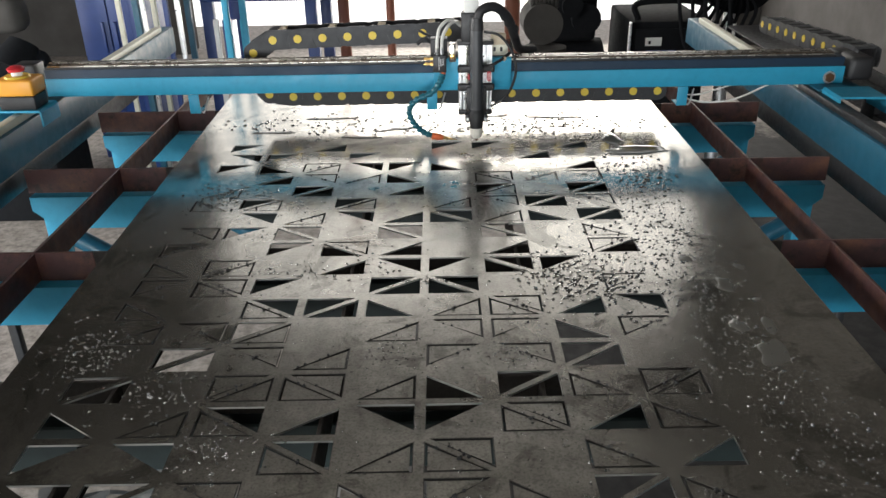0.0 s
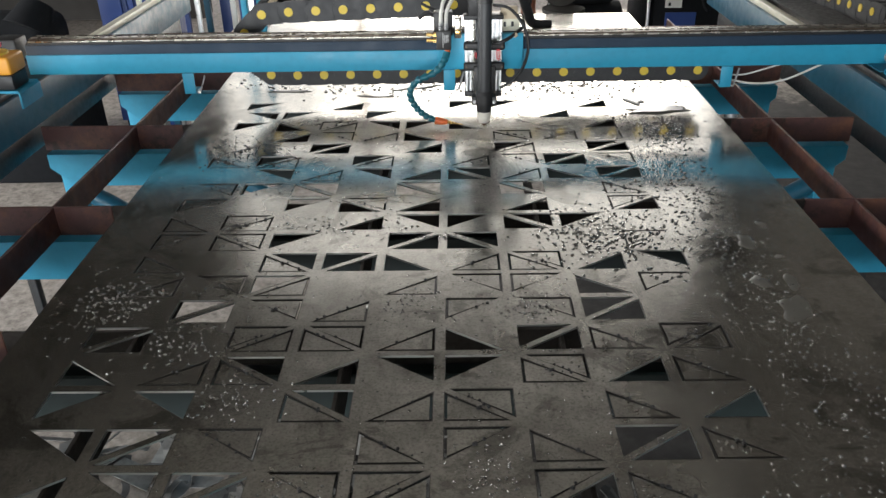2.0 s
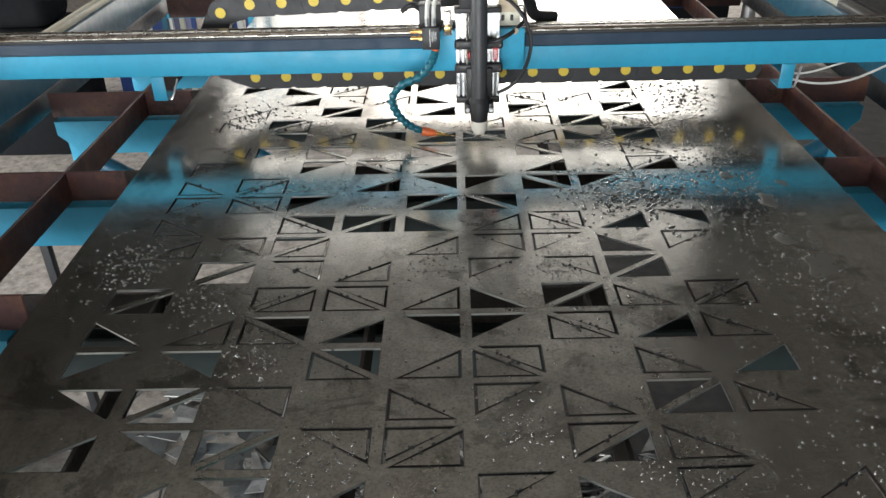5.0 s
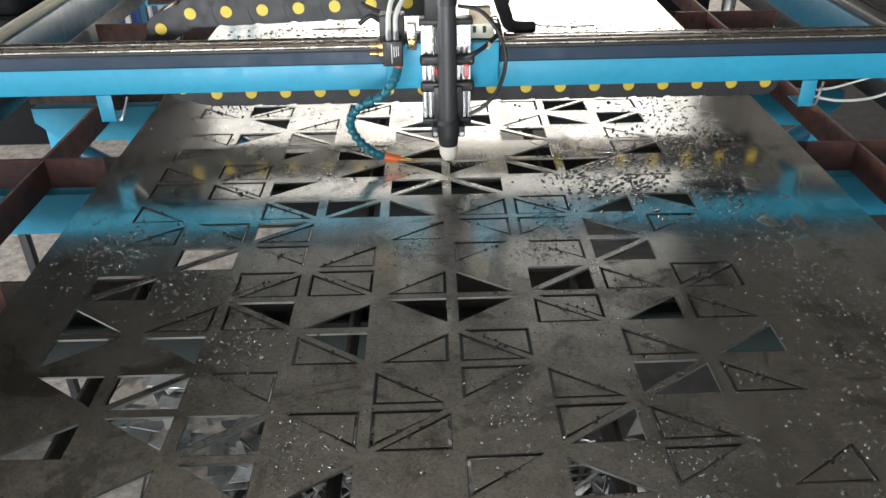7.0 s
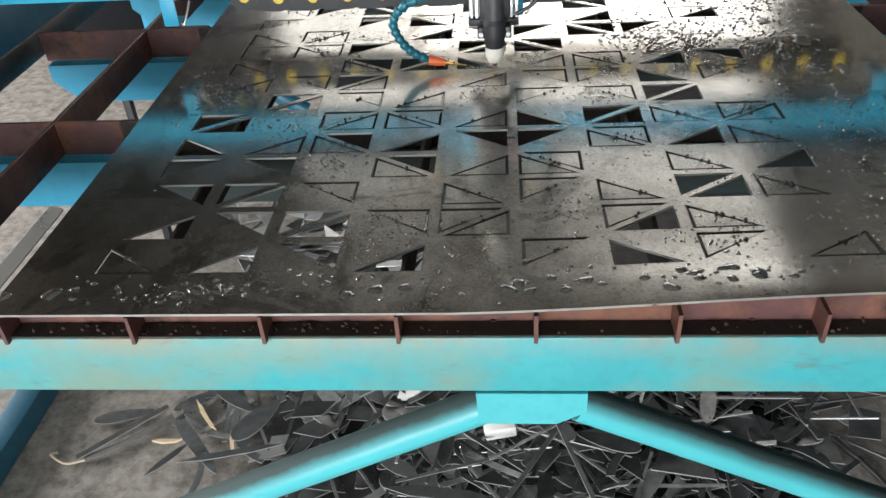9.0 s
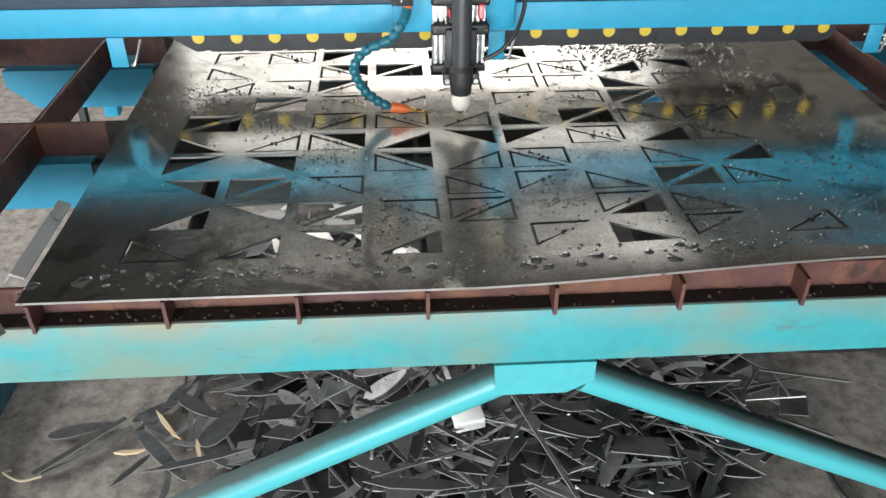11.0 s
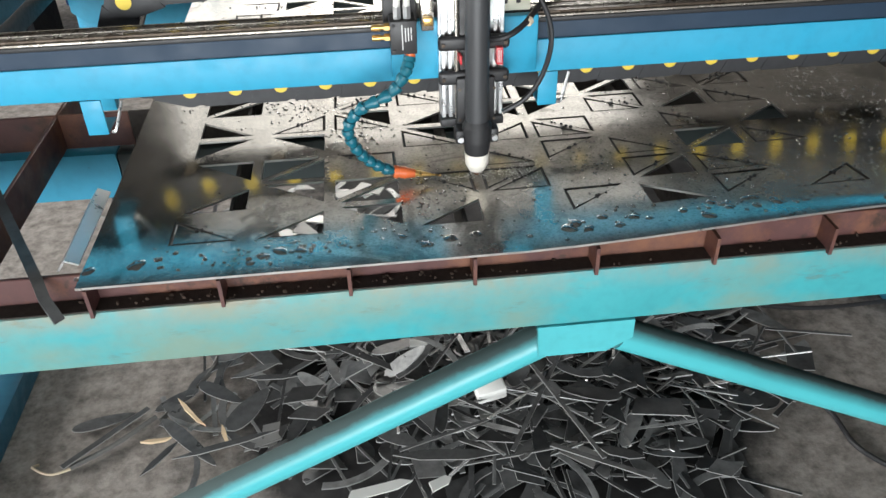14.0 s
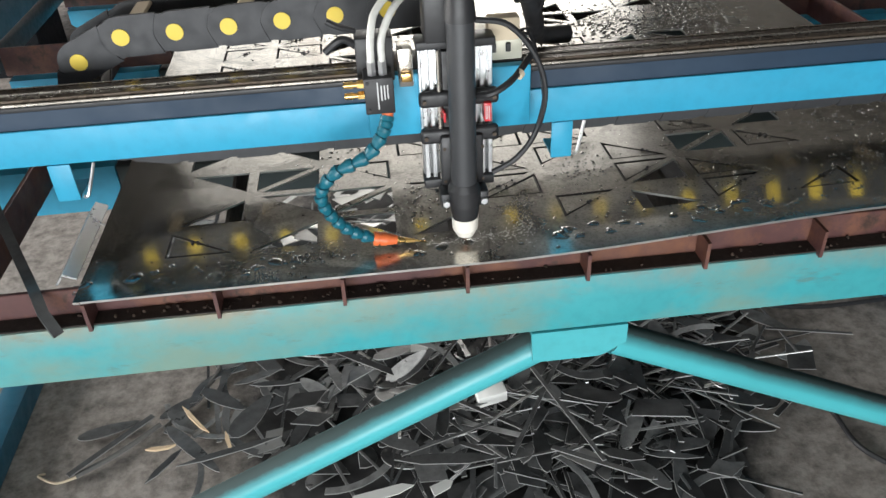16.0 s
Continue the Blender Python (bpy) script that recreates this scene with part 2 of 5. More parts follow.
WOOD = plain("splintered_wood", (0.72, 0.55, 0.36), 0.7, 0, 0.4, 50)


def water_material():
    return Mat("water", (0.24, 0.245, 0.24), 0.01, 0, IOR=1.6, Transmission_Weight=0.8, Coat_Weight=1.0, Coat_IOR=2.0, Coat_Roughness=0.01).m


WATER = water_material()
POOL = plain("standing_water", (0.17, 0.165, 0.15), 0.05, 0.0, 0.2, 20, 0, IOR=1.5)


def concrete():
    m = Mat("concrete_floor", (0.4, 0.38, 0.34), 0.75).use_world()
    base = m.mix(m.ramp(m.noise(1.6, 6, 0.6), (0.35, 0.0), (0.7, 1.0)), (0.66, 0.59, 0.50), (0.52, 0.46, 0.39))
    fine = m.mix(m.ramp(m.noise(45, 8, 0.7), (0.38, 0.0), (0.68, 0.6)), base, (0.30, 0.265, 0.225))
    # slag and oil soaked ground round the scrap heap, plus shade under the table
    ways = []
    # the second patch paints the table's shade into the floor
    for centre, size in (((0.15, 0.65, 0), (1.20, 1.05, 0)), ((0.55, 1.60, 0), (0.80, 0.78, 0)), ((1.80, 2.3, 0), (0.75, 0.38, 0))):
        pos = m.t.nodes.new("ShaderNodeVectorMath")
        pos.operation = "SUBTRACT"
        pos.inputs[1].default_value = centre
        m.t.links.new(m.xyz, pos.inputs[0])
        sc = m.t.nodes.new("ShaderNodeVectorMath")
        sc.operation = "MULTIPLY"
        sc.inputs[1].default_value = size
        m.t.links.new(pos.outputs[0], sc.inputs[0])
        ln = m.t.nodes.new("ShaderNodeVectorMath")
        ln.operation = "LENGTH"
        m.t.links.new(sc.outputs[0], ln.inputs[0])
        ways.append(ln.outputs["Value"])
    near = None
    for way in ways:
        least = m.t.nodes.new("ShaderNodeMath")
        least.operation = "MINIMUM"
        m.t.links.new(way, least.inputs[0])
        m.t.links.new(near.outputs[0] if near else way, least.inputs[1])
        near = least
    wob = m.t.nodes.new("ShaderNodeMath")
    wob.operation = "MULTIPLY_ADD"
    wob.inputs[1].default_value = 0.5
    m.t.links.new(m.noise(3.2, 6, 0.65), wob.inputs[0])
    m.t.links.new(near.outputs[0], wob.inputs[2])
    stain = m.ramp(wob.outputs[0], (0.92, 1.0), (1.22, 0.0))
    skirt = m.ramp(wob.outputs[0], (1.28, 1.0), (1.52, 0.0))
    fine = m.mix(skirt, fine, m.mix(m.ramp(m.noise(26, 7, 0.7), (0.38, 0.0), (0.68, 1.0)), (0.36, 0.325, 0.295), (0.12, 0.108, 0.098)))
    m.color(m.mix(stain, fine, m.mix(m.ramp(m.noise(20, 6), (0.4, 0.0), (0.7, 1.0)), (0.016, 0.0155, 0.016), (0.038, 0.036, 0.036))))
    m.bump(m.noise(90, 5, 0.6), 0.3, 0.003)
    return m.m


CONCRETE = concrete()
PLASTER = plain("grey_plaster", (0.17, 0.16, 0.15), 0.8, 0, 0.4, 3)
# darker copy of the plaster: shade on the east and north walls
DIM_PLASTER = plain("dimmed_plaster", (0.045, 0.042, 0.039), 0.8, 0, 0.4, 3)
ROOF = plain("roof_sheet", (0.25, 0.245, 0.23), 0.7, 0.0, 0.3, 2)

# ---- building blocks ----


def box(bm, x0, x1, y0, y1, z0, z1):
    v = [bm.verts.new(p) for p in ((x0, y0, z0), (x1, y0, z0), (x1, y1, z0), (x0, y1, z0), (x0, y0, z1), (x1, y0, z1), (x1, y1, z1), (x0, y1, z1))]
    for f in ((3, 2, 1, 0), (4, 5, 6, 7), (0, 1, 5, 4), (1, 2, 6, 5), (2, 3, 7, 6), (3, 0, 4, 7)):
        bm.faces.new([v[i] for i in f])
    return bm


def soft_box(x0, x1, y0, y1, z0, z1, r=0.003, seg=2):
    bm = box(bmesh.new(), x0, x1, y0, y1, z0, z1)
    bmesh.ops.bevel(bm, geom=bm.edges[:], offset=r, segments=seg, affect="EDGES", profile=0.5)
    return bm


def rod(bm, a, b, r0, r1=None, n=16, caps=True):
    """A round bar or cone from a to b."""
    a, b = Vector(a), Vector(b)
    m = Matrix.Translation((a + b) / 2) @ (b - a).to_track_quat("Z", "Y").to_matrix().to_4x4()
    bmesh.ops.create_cone(bm, cap_ends=caps, segments=n, radius1=r0, radius2=r0 if r1 is None else r1, depth=(b - a).length, matrix=m)
    return bm


def smooth_path(points, n):
    """Points along a smooth curve through a few given ones."""
    p = [Vector(q) for q in points]
    p = [p[0] * 2 - p[1]] + p + [p[-1] * 2 - p[-2]]
    out = []
    spans = len(p) - 3
    for i in range(n + 1):
        u = i / n * spans
        k = min(int(u), spans - 1)
        u -= k
        a, b, c, d = p[k:k + 4]
        out.append(0.5 * ((2 * b) + (c - a) * u + (2 * a - 5 * b + 4 * c - d) * u * u + (3 * b - a - 3 * c + d) * u ** 3))
    return out


def tube(points, r, n=24, sides=8):
    """A bent round cable through the points."""
    bm = bmesh.new()
    path = smooth_path(points, n)
    rings = []
    side = Vector((0.31, 0.87, 0.37))
    for i, p in enumerate(path):
        d = (path[min(i + 1, n)] - path[max(i - 1, 0)]).normalized()
        u = d.cross(side).normalized()
        w = d.cross(u)
        rings.append([bm.verts.new(p + r * (math.cos(a) * u + math.sin(a) * w)) for a in (math.tau * k / sides for k in range(sides))])
    for a, b in zip(rings, rings[1:]):
        for k in range(sides):
            bm.faces.new((a[k], a[(k + 1) % sides], b[(k + 1) % sides], b[k]))
    bm.faces.new(rings[0][::-1])
    bm.faces.new(rings[-1])
    bmesh.ops.recalc_face_normals(bm, faces=bm.faces[:])
    return bm


def prism(outline, y0, y1):
    """A flat piece with its outline in x and z, from y0 to y1."""
    bm = bmesh.new()
    a = [bm.verts.new((x, y0, z)) for x, z in outline]
    b = [bm.verts.new((x, y1, z)) for x, z in outline]
    bm.faces.new(a)
    bm.faces.new(b[::-1])
    for i in range(len(a)):
        j = (i + 1) % len(a)
        bm.faces.new((a[j], a[i], b[i], b[j]))
    bmesh.ops.recalc_face_normals(bm, faces=bm.faces[:])
    return bm


def slab(outline, z0, z1):
    """A flat piece with its outline in x and y."""
    bm = prism(outline, z0, z1)
    bmesh.ops.transform(bm, matrix=Matrix(((1, 0, 0, 0), (0, 0, 1, 0), (0, 1, 0, 0), (0, 0, 0, 1))), verts=bm.verts[:])
    bmesh.ops.recalc_face_normals(bm, faces=bm.faces[:])
    return bm


def mesh_of(name, bm, material, smooth=True):
    me = bpy.data.meshes.new(name)
    bm.to_mesh(me)
    bm.free()
    me.materials.append(material)
    if smooth:
        me.polygons.foreach_set("use_smooth", [True] * len(me.polygons))
        me.set_sharp_from_angle(angle=radians(35))
    return me


def part(name, bm, material, parent, label="", smooth=True):
    ob = new(name, bm if isinstance(bm, bpy.types.Mesh) else mesh_of(name, bm, material, smooth))
    ob.parent = parent
    return tagged(ob, label)


def thing(name, label, category, at=(0, 0, 0), group="", kind=""):
    ob = new(name)
    ob.location = at
    ob.empty_display_size = 0.05
    return tagged(ob, label, category, group, kind)


def solid(name, bm, material, label, category="", kind="", group=""):
    return tagged(new(name, mesh_of(name, bm, material)), label, category, group, kind)


# ---- hall ----
X0, X1, Y0, Y1, TOP = -4.6, 2.75, -4.5, DOOR_Y, 6.0
bm = bmesh.new()
box(bm, -30, 30, -30, 60, -0.3, 0)
solid("floor", bm, CONCRETE, "worn pale concrete floor stained dark round the scrap heap, shade under the table coloured in", "floor", "structure")
solid("wall_east", box(bmesh.new(), X1, X1 + 0.25, Y0, Y1 + 0.25, 0, TOP), DIM_PLASTER, "grey plaster side wall of the hall, its shade put into the colour", "wall", "structure")
bm = bmesh.new()
box(bm, X0 - 0.25, X0, Y0, -0.55, 0, TOP)
box(bm, X0 - 0.25, X0, 2.95, Y1 + 0.25, 0, TOP)
box(bm, X0 - 0.25, X0, -0.55, 2.95, 2.35, TOP)
box(bm, X0 - 0.25, X0, -0.55, 2.95, 0, 0.25)
solid("wall_west", bm, PLASTER, "dim grey plaster side wall with a wide opening added for the fill lamp", "wall", "structure")
bm = bmesh.new()
box(bm, X0, DOOR_X0, Y1, Y1 + 0.25, 0, TOP)
box(bm, DOOR_X1, X1, Y1, Y1 + 0.25, 0, TOP)
box(bm, DOOR_X0, DOOR_X1, Y1, Y1 + 0.25, DOOR_H, TOP)
solid("wall_north", bm, DIM_PLASTER, "grey end wall with a tall open gateway, its shade put into the colour", "wall", "structure")
bm = bmesh.new()
box(bm, X0, -3.45, Y0 - 0.25, Y0, 0, TOP)
box(bm, 1.05, X1, Y0 - 0.25, Y0, 0, TOP)
box(bm, -3.45, 1.05, Y0 - 0.25, Y0, 1.65, TOP)
box(bm, -3.45, 1.05, Y0 - 0.25, Y0, 0, 0.08)
solid("wall_south", bm, PLASTER, "grey end wall with a wide open gateway", "wall", "structure")
solid("ceiling", box(bmesh.new(), X0 - 0.25, X1 + 0.25, Y0 - 0.25, Y1 + 0.25, TOP, TOP + 0.1), ROOF, "dull grey sheet metal roof", "ceiling", "structure")

# added glowing panel that stands in for daylight beyond the gateway
YARD = bpy.data.materials.new("yard_glow")
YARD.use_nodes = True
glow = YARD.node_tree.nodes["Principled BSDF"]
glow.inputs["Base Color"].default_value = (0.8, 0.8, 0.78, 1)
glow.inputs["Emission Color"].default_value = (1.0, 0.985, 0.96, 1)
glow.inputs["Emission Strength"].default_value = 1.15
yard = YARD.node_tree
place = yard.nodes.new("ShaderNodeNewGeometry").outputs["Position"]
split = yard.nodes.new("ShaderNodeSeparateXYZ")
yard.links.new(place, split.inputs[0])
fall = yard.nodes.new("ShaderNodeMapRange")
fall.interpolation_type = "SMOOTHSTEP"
# glow fades with height to shape what the sheet reflects
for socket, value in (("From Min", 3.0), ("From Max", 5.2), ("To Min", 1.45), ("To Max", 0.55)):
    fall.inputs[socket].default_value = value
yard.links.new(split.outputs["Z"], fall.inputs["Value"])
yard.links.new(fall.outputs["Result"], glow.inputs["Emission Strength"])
solid("backdrop", box(bmesh.new(), -4.0, 5.0, 7.4, 7.45, -0.1, 6.5), YARD, "glowing panel standing in for the bright yard outside the gateway", "backdrop", "structure")

# ---- cutting table ----
PX0, PX1, PY0, PY1, PZ = -0.472, 0.778, -0.012, 2.488, 0.800
BARS = (0.03, 0.485, 0.905, 1.357, 1.828, 2.29)

table = thing("cutting_table", "blue steel plasma cutting table with red oxide slats", "machine table")


def front_frame(y=0.03):
    """Front cross tube with its gusset and two round braces."""
    z0, z1 = 0.677, 0.760
    beam = part("cross_beam", soft_box(-0.98, 1.26, y - 0.03, y + 0.05, z0, z1, 0.004), CYAN_RUST, table, "turquoise rectangular tube, rusty along its top")
    part("grime", soft_box(-0.60, 1.08, 0.0015, 0.0265, 0.7602, 0.7622, 0.0006, 1), DULL_BLACK, beam, "black grime along the tube's top")
    gus = [(0.082, z0), (0.085, z0 - 0.050), (0.176, z0 - 0.050), (0.210, z0 - 0.030), (0.210, z0)]
    for ya, yb in ((-0.032, -0.024), (0.044, 0.050)):
        part("gusset", prism([(x, z - 0.0005) for x, z in gus], y + ya, y + yb), CYAN, beam)
    for sx, x, fall in ((-1, 0.100, 0.515), (1, 0.205, 0.475)):
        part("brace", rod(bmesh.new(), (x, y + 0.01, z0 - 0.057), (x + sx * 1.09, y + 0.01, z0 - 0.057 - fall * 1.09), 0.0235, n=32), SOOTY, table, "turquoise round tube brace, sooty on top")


def side_arm(y, xi, s):
    """Post and brace at one end of a cross tube."""
    if y > 1.2:
        part("post", soft_box(xi - s * 0.018 - 0.02, xi - s * 0.018 + 0.02, y + 0.036, y + 0.08, 0.40, 0.735, 0.004), BLUE, table)
        part("brace", rod(bmesh.new(), (xi - s * 0.04, y + 0.06, 0.60), (xi - s * 0.40, y + 0.06, 0.364), 0.0235, n=20), BLUE_DARK, table, "dark blue round tube brace")
    elif y < 0.6:
        part("brace", rod(bmesh.new(), (xi - s * 0.105, y + 0.005, 0.66), (xi - s * 0.11, y + 0.44, 0.45), 0.024, n=20), BLUE, table, "blue round tube brace")
    else:
        part("post", soft_box(xi - s * 0.12 - 0.009, xi - s * 0.12 + 0.009, y + 0.04, y + 0.06, 0, 0.735, 0.003), BLACK, table, "thin black post")


front_frame()
# tube ends are blue, the middle under the sheet dark teal
for y in BARS[1:5]:
    for a, b in ((-0.832, -0.53), (1.082, 0.82)):
        s = 1 if b > a else -1
        ends = [(a, 0.734), (b, 0.734), (b, 0.652), (a + s * 0.055, 0.652), (a, 0.70)]
        part("cross_tube_end", prism(ends, y - 0.025, y + 0.035), BLUE, table, "blue steel tube end with a chamfer")
    part("cross_tube", soft_box(-0.5295, 0.8195, y - 0.025, y + 0.035, 0.652, 0.734, 0.003, 1), DARK_TEAL, table, "dark teal cross tube under the sheet")
    side_arm(y, -0.842, -1)
    side_arm(y, 1.092, 1)

for side, xi, xo in (("inner", -0.842, -0.887), ("inner", 1.092, 1.137)):
    lo, hi = min(xi, xo), max(xi, xo)
    beam = part("side_beam", soft_box(lo, hi, -0.25, 2.62, 0.802, 0.893, 0.004), BLUE_DARK, table, "dark blue side beam")
    s = 1 if xo > xi else -1
    part("rail", soft_box(min(xi + s * 0.010, xi + s * 0.034), max(xi + s * 0.010, xi + s * 0.034), 1.62 if s > 0 else 1.30, 2.52, 0.893, 0.912, 0.003), CREAM, beam, "cream coloured linear rail")
    part("rail_cover", soft_box(min(xi + s * 0.008, xi + s * 0.042), max(xi + s * 0.008, xi + s * 0.042), -0.22, 1.618 if s > 0 else 1.298, 0.893, 0.911, 0.004), BLACK, beam, "black rubber rail cover")
    part("cable_duct", soft_box(min(xi + s * 0.012, xi + s * 0.05), max(xi + s * 0.012, xi + s * 0.05), -0.1, 2.5, 0.742, 0.796, 0.004), BLACK, table, "greasy black cable duct")
    part("floor_beam", soft_box(min(xi + s * 0.115, xi + s * 0.175), max(xi + s * 0.115, xi + s * 0.175), -0.3, 1.05, 0.0, 0.06, 0.004), BLUE_DARK, table)

for y in BARS:
    if y < 0.1:
        part("cross_slat", soft_box(-0.842, 1.092, y - 0.003, y + 0.003, 0.737, 0.797, 0.001, 1), PRIMER, table, "red oxide flat bar")
        continue
    # bars are red outside the sheet and black beneath it
    for a, b, blackened in ((-0.842, -0.50, False), (-0.4995, 0.805, True), (0.8055, 1.092, False)):
        part("cross_slat", soft_box(a, b, y - 0.003, y + 0.003, 0.737, 0.797, 0.001, 1), DULL_BLACK if blackened else PRIMER, table, "black flat bar" if blackened else "red oxide flat bar")
for x in (-0.613, -0.3, 0.0, 0.3, 0.6, 0.898):
    part("long_slat", soft_box(x - 0.003, x + 0.003, 0.0335, 2.40, 0.738, 0.7965, 0.001, 1), DULL_BLACK if -0.5 < x < 0.8 else PRIMER, table, "black flat bar" if -0.5 < x < 0.8 else "red oxide flat bar")
for i in range(-3, 7):
    x = i * 0.15
    part("slat_end", prism([(x - 0.0022, 0.757), (x + 0.0022, 0.757), (x + 0.0022, 0.796), (x - 0.0022, 0.796)], -0.006, 0.0265), PRIMER, table, "red oxide flat bar end", False)

# ---- the steel sheet with its cuts ----
CUTS = """
\.c /.o \o. /.o ... /c. \.o /c. /.c
/.o \o. /oo \c. /cc ... /co \.c ...
\o. /oo \c. ... \.c /c. \.c /oo \.c
/o. \o. ... \oc /.c \cc ... \.c /.o
\.o /.c \oc /.o \o. /o. \cc /.o \.c
/oo ... /cc \cc /.c \.o /oo \.c /cc
... /oo \c. /.c ... /c. \c. /oo ...
/.c \c. /oc ... /.c \c. /c. \.o /c.
\.c ... \oc /oo \.o /.c \cc /.o \o.
/c. \cc /o. ... /oo \oo ... ... /c.
\.c /cc ... /.o \o. /o. \oo /o. ...
/c. ... /o. \co /.o ... /.o ... /co
\c. /o. \oo ... \oo ... \oo ... \.c
... \o. /.c \o. /.o \oo /.c \.o /oo
\.c /oc ... /oc ... /.c \c. /oo \c.
/.c ... /oo ... /.o ... /oc ... /oo
... /.o \c. /.c \.o ... \cc /.c \c.
/o. \.o /cc \o. /o. \.o ... ... /.o
\o. /o. ... /o. ... ... ... /.o ...
/o. ... /.o ... ... /o. /o. ... /.o
"""
CELL_X, CELL_Y, STEP_X, STEP_Y = -0.3223, 0.0955, 0.1006, 0.0725
HALF_W, HALF_H, LEG_X, LEG_Y = 0.0426, 0.0302, 0.0785, 0.0540


def lift(x, y):
    """How far the sheet bends up at its front edge."""
    u = min(max((x - 0.02) / 0.55, 0), 1)
    return 0.006 * math.exp(-max(y, 0) / 0.12) + 0.026 * u * u * (3 - 2 * u) * math.exp(-max(y, 0) / 0.16)


def cut_triangles():
    """Right-angled corner, its two directions and the state of every cut."""
    for k, line in enumerate(CUTS.split("\n")[1:21]):
        for i, code in enumerate(line.split()):
            cx, cy = CELL_X + i * STEP_X, CELL_Y + k * STEP_Y
            for state, sx, sy in ((code[1], 1 if code[0] == "\\" else -1, 1), (code[2], -1 if code[0] == "\\" else 1, -1)):
                if state != ".":
                    yield state, cx + sx * HALF_W, cy + sy * HALF_H, -sx, -sy


def triangle(x, y, dx, dy, inset=0.0):
    """Corners of a cut, drawn in by a kerf."""
    h = math.hypot(LEG_X, LEG_Y)
    k = inset * (1 + (LEG_X + h) / LEG_Y), inset * (1 + (LEG_Y + h) / LEG_X)
    ax, ay = x + dx * inset, y + dy * inset
    return [(ax, ay), (ax + dx * (LEG_X - k[1] * LEG_X / LEG_X), ay), (ax, ay + dy * (LEG_Y - k[0] * LEG_Y / LEG_X))]


def sheet():
    bm = bmesh.new()
    loops = [[(PX0 + 0.016, PY0), (PX1, PY0), (PX1, PY1), (PX0 - 0.020, PY1)]]
    loops += [triangle(x, y, dx, dy) for _, x, y, dx, dy in cut_triangles()]
    edges = []
    for loop in loops:
        v = [bm.verts.new((x, y, 0)) for x, y in loop]
        edges += [bm.edges.new((v[i], v[(i + 1) % len(v)])) for i in range(len(v))]
    bmesh.ops.triangle_fill(bm, use_beauty=True, use_dissolve=False, edges=edges)
    for i in range(1, 9):
        y = 0.004 + 0.05 * i - 0.05
        bmesh.ops.bisect_plane(bm, geom=bm.verts[:] + bm.edges[:] + bm.faces[:], plane_co=(0, y, 0), plane_no=(0, 1, 0))
    for i in range(9):
        bmesh.ops.bisect_plane(bm, geom=bm.verts[:] + bm.edges[:] + bm.faces[:], plane_co=(0.06 + 0.07 * i, 0, 0), plane_no=(1, 0, 0))
    ret = bmesh.ops.extrude_face_region(bm, geom=bm.faces[:])
    for v in ret["geom"]:
        if isinstance(v, bmesh.types.BMVert):
            v.co.z -= 0.003
    for v in bm.verts:
        v.co.z += PZ + lift(v.co.x, v.co.y)
    bmesh.ops.recalc_face_normals(bm, faces=bm.faces[:])
    return bm


steel_sheet = solid("steel_sheet", sheet(), PLATE, "wet grey steel sheet cut with rows of small triangles", "steel sheet")
BURNT = plain("burnt_cut_edge", (0.03, 0.028, 0.026), 0.6, 0.2, 0.3)
steel_sheet.data.materials.append(EDGE)
steel_sheet.data.materials.append(BURNT)
HOLE_EDGES = []
for state, x, y, dx, dy in cut_triangles():
    if state == "o":
        a, b, c = triangle(x, y, dx, dy)
        HOLE_EDGES += [(a, b), (b, c), (c, a)]


def on_hole_edge(x, y):
    for (ax, ay), (bx, by) in HOLE_EDGES:
        if min(ax, bx) - 2e-4 < x < max(ax, bx) + 2e-4 and min(ay, by) - 2e-4 < y < max(ay, by) + 2e-4:
            if abs((bx - ax) * (y - ay) - (by - ay) * (x - ax)) < 2e-5:
                return True
    return x < PX0 + 0.02 or x > PX1 - 1e-3 or y < PY0 + 1e-3 or y > PY1 - 1e-3


for p in steel_sheet.data.polygons:
    if abs(p.normal.z) < 0.6:
        p.material_index = 1 if on_hole_edge(p.center.x, p.center.y) else 2

for state, x, y, dx, dy in cut_triangles():
    if state == "c":
        a, b, c = triangle(x, y, dx, dy, 0.0033)
        bm = bmesh.new()
        top = [bm.verts.new((px, py, PZ + lift(px, py) - 0.0008)) for px, py in (a, b, c)]
        low = [bm.verts.new((v.co.x, v.co.y, v.co.z - 0.003)) for v in top]
        bm.faces.new(top)
        bm.faces.new(low[::-1])
        for i in range(3):
            j = (i + 1) % 3
            bm.faces.new((top[j], low[j], low[i], top[i]))
        bmesh.ops.recalc_face_normals(bm, faces=bm.faces[:])
        me = mesh_of("triangle_blank", bm, PLATE, False)
        me.materials.append(BURNT)
        for p in me.polygons:
            p.material_index = 0 if abs(p.normal.z) > 0.6 else 1
        tagged(new("triangle_blank", me), "wet steel triangle cut loose, still lying in the sheet", "steel blank", "triangle blanks")
def slag():
    """Burnt beads along the long edge of the cuts."""
    r = random.Random(8)
    bm = bmesh.new()
    for state, x, y, dx, dy in cut_triangles():
        if state != "c":
            continue
        _, b, c = triangle(x, y, dx, dy)
        for _ in range(r.randint(2, 5)):
            u = min(max(r.gauss(0.5, 0.16), 0.1), 0.9)
            px, py = b[0] + u * (c[0] - b[0]) + r.gauss(0, 0.0016), b[1] + u * (c[1] - b[1]) + r.gauss(0, 0.0016)
            q = r.uniform(0.0014, 0.0032)
            bmesh.ops.create_icosphere(bm, subdivisions=1, radius=q, matrix=pose(px, py, PZ + lift(px, py) + q * 0.3, r.uniform(0, 90), 0, r.uniform(0, 180)))
    return bm


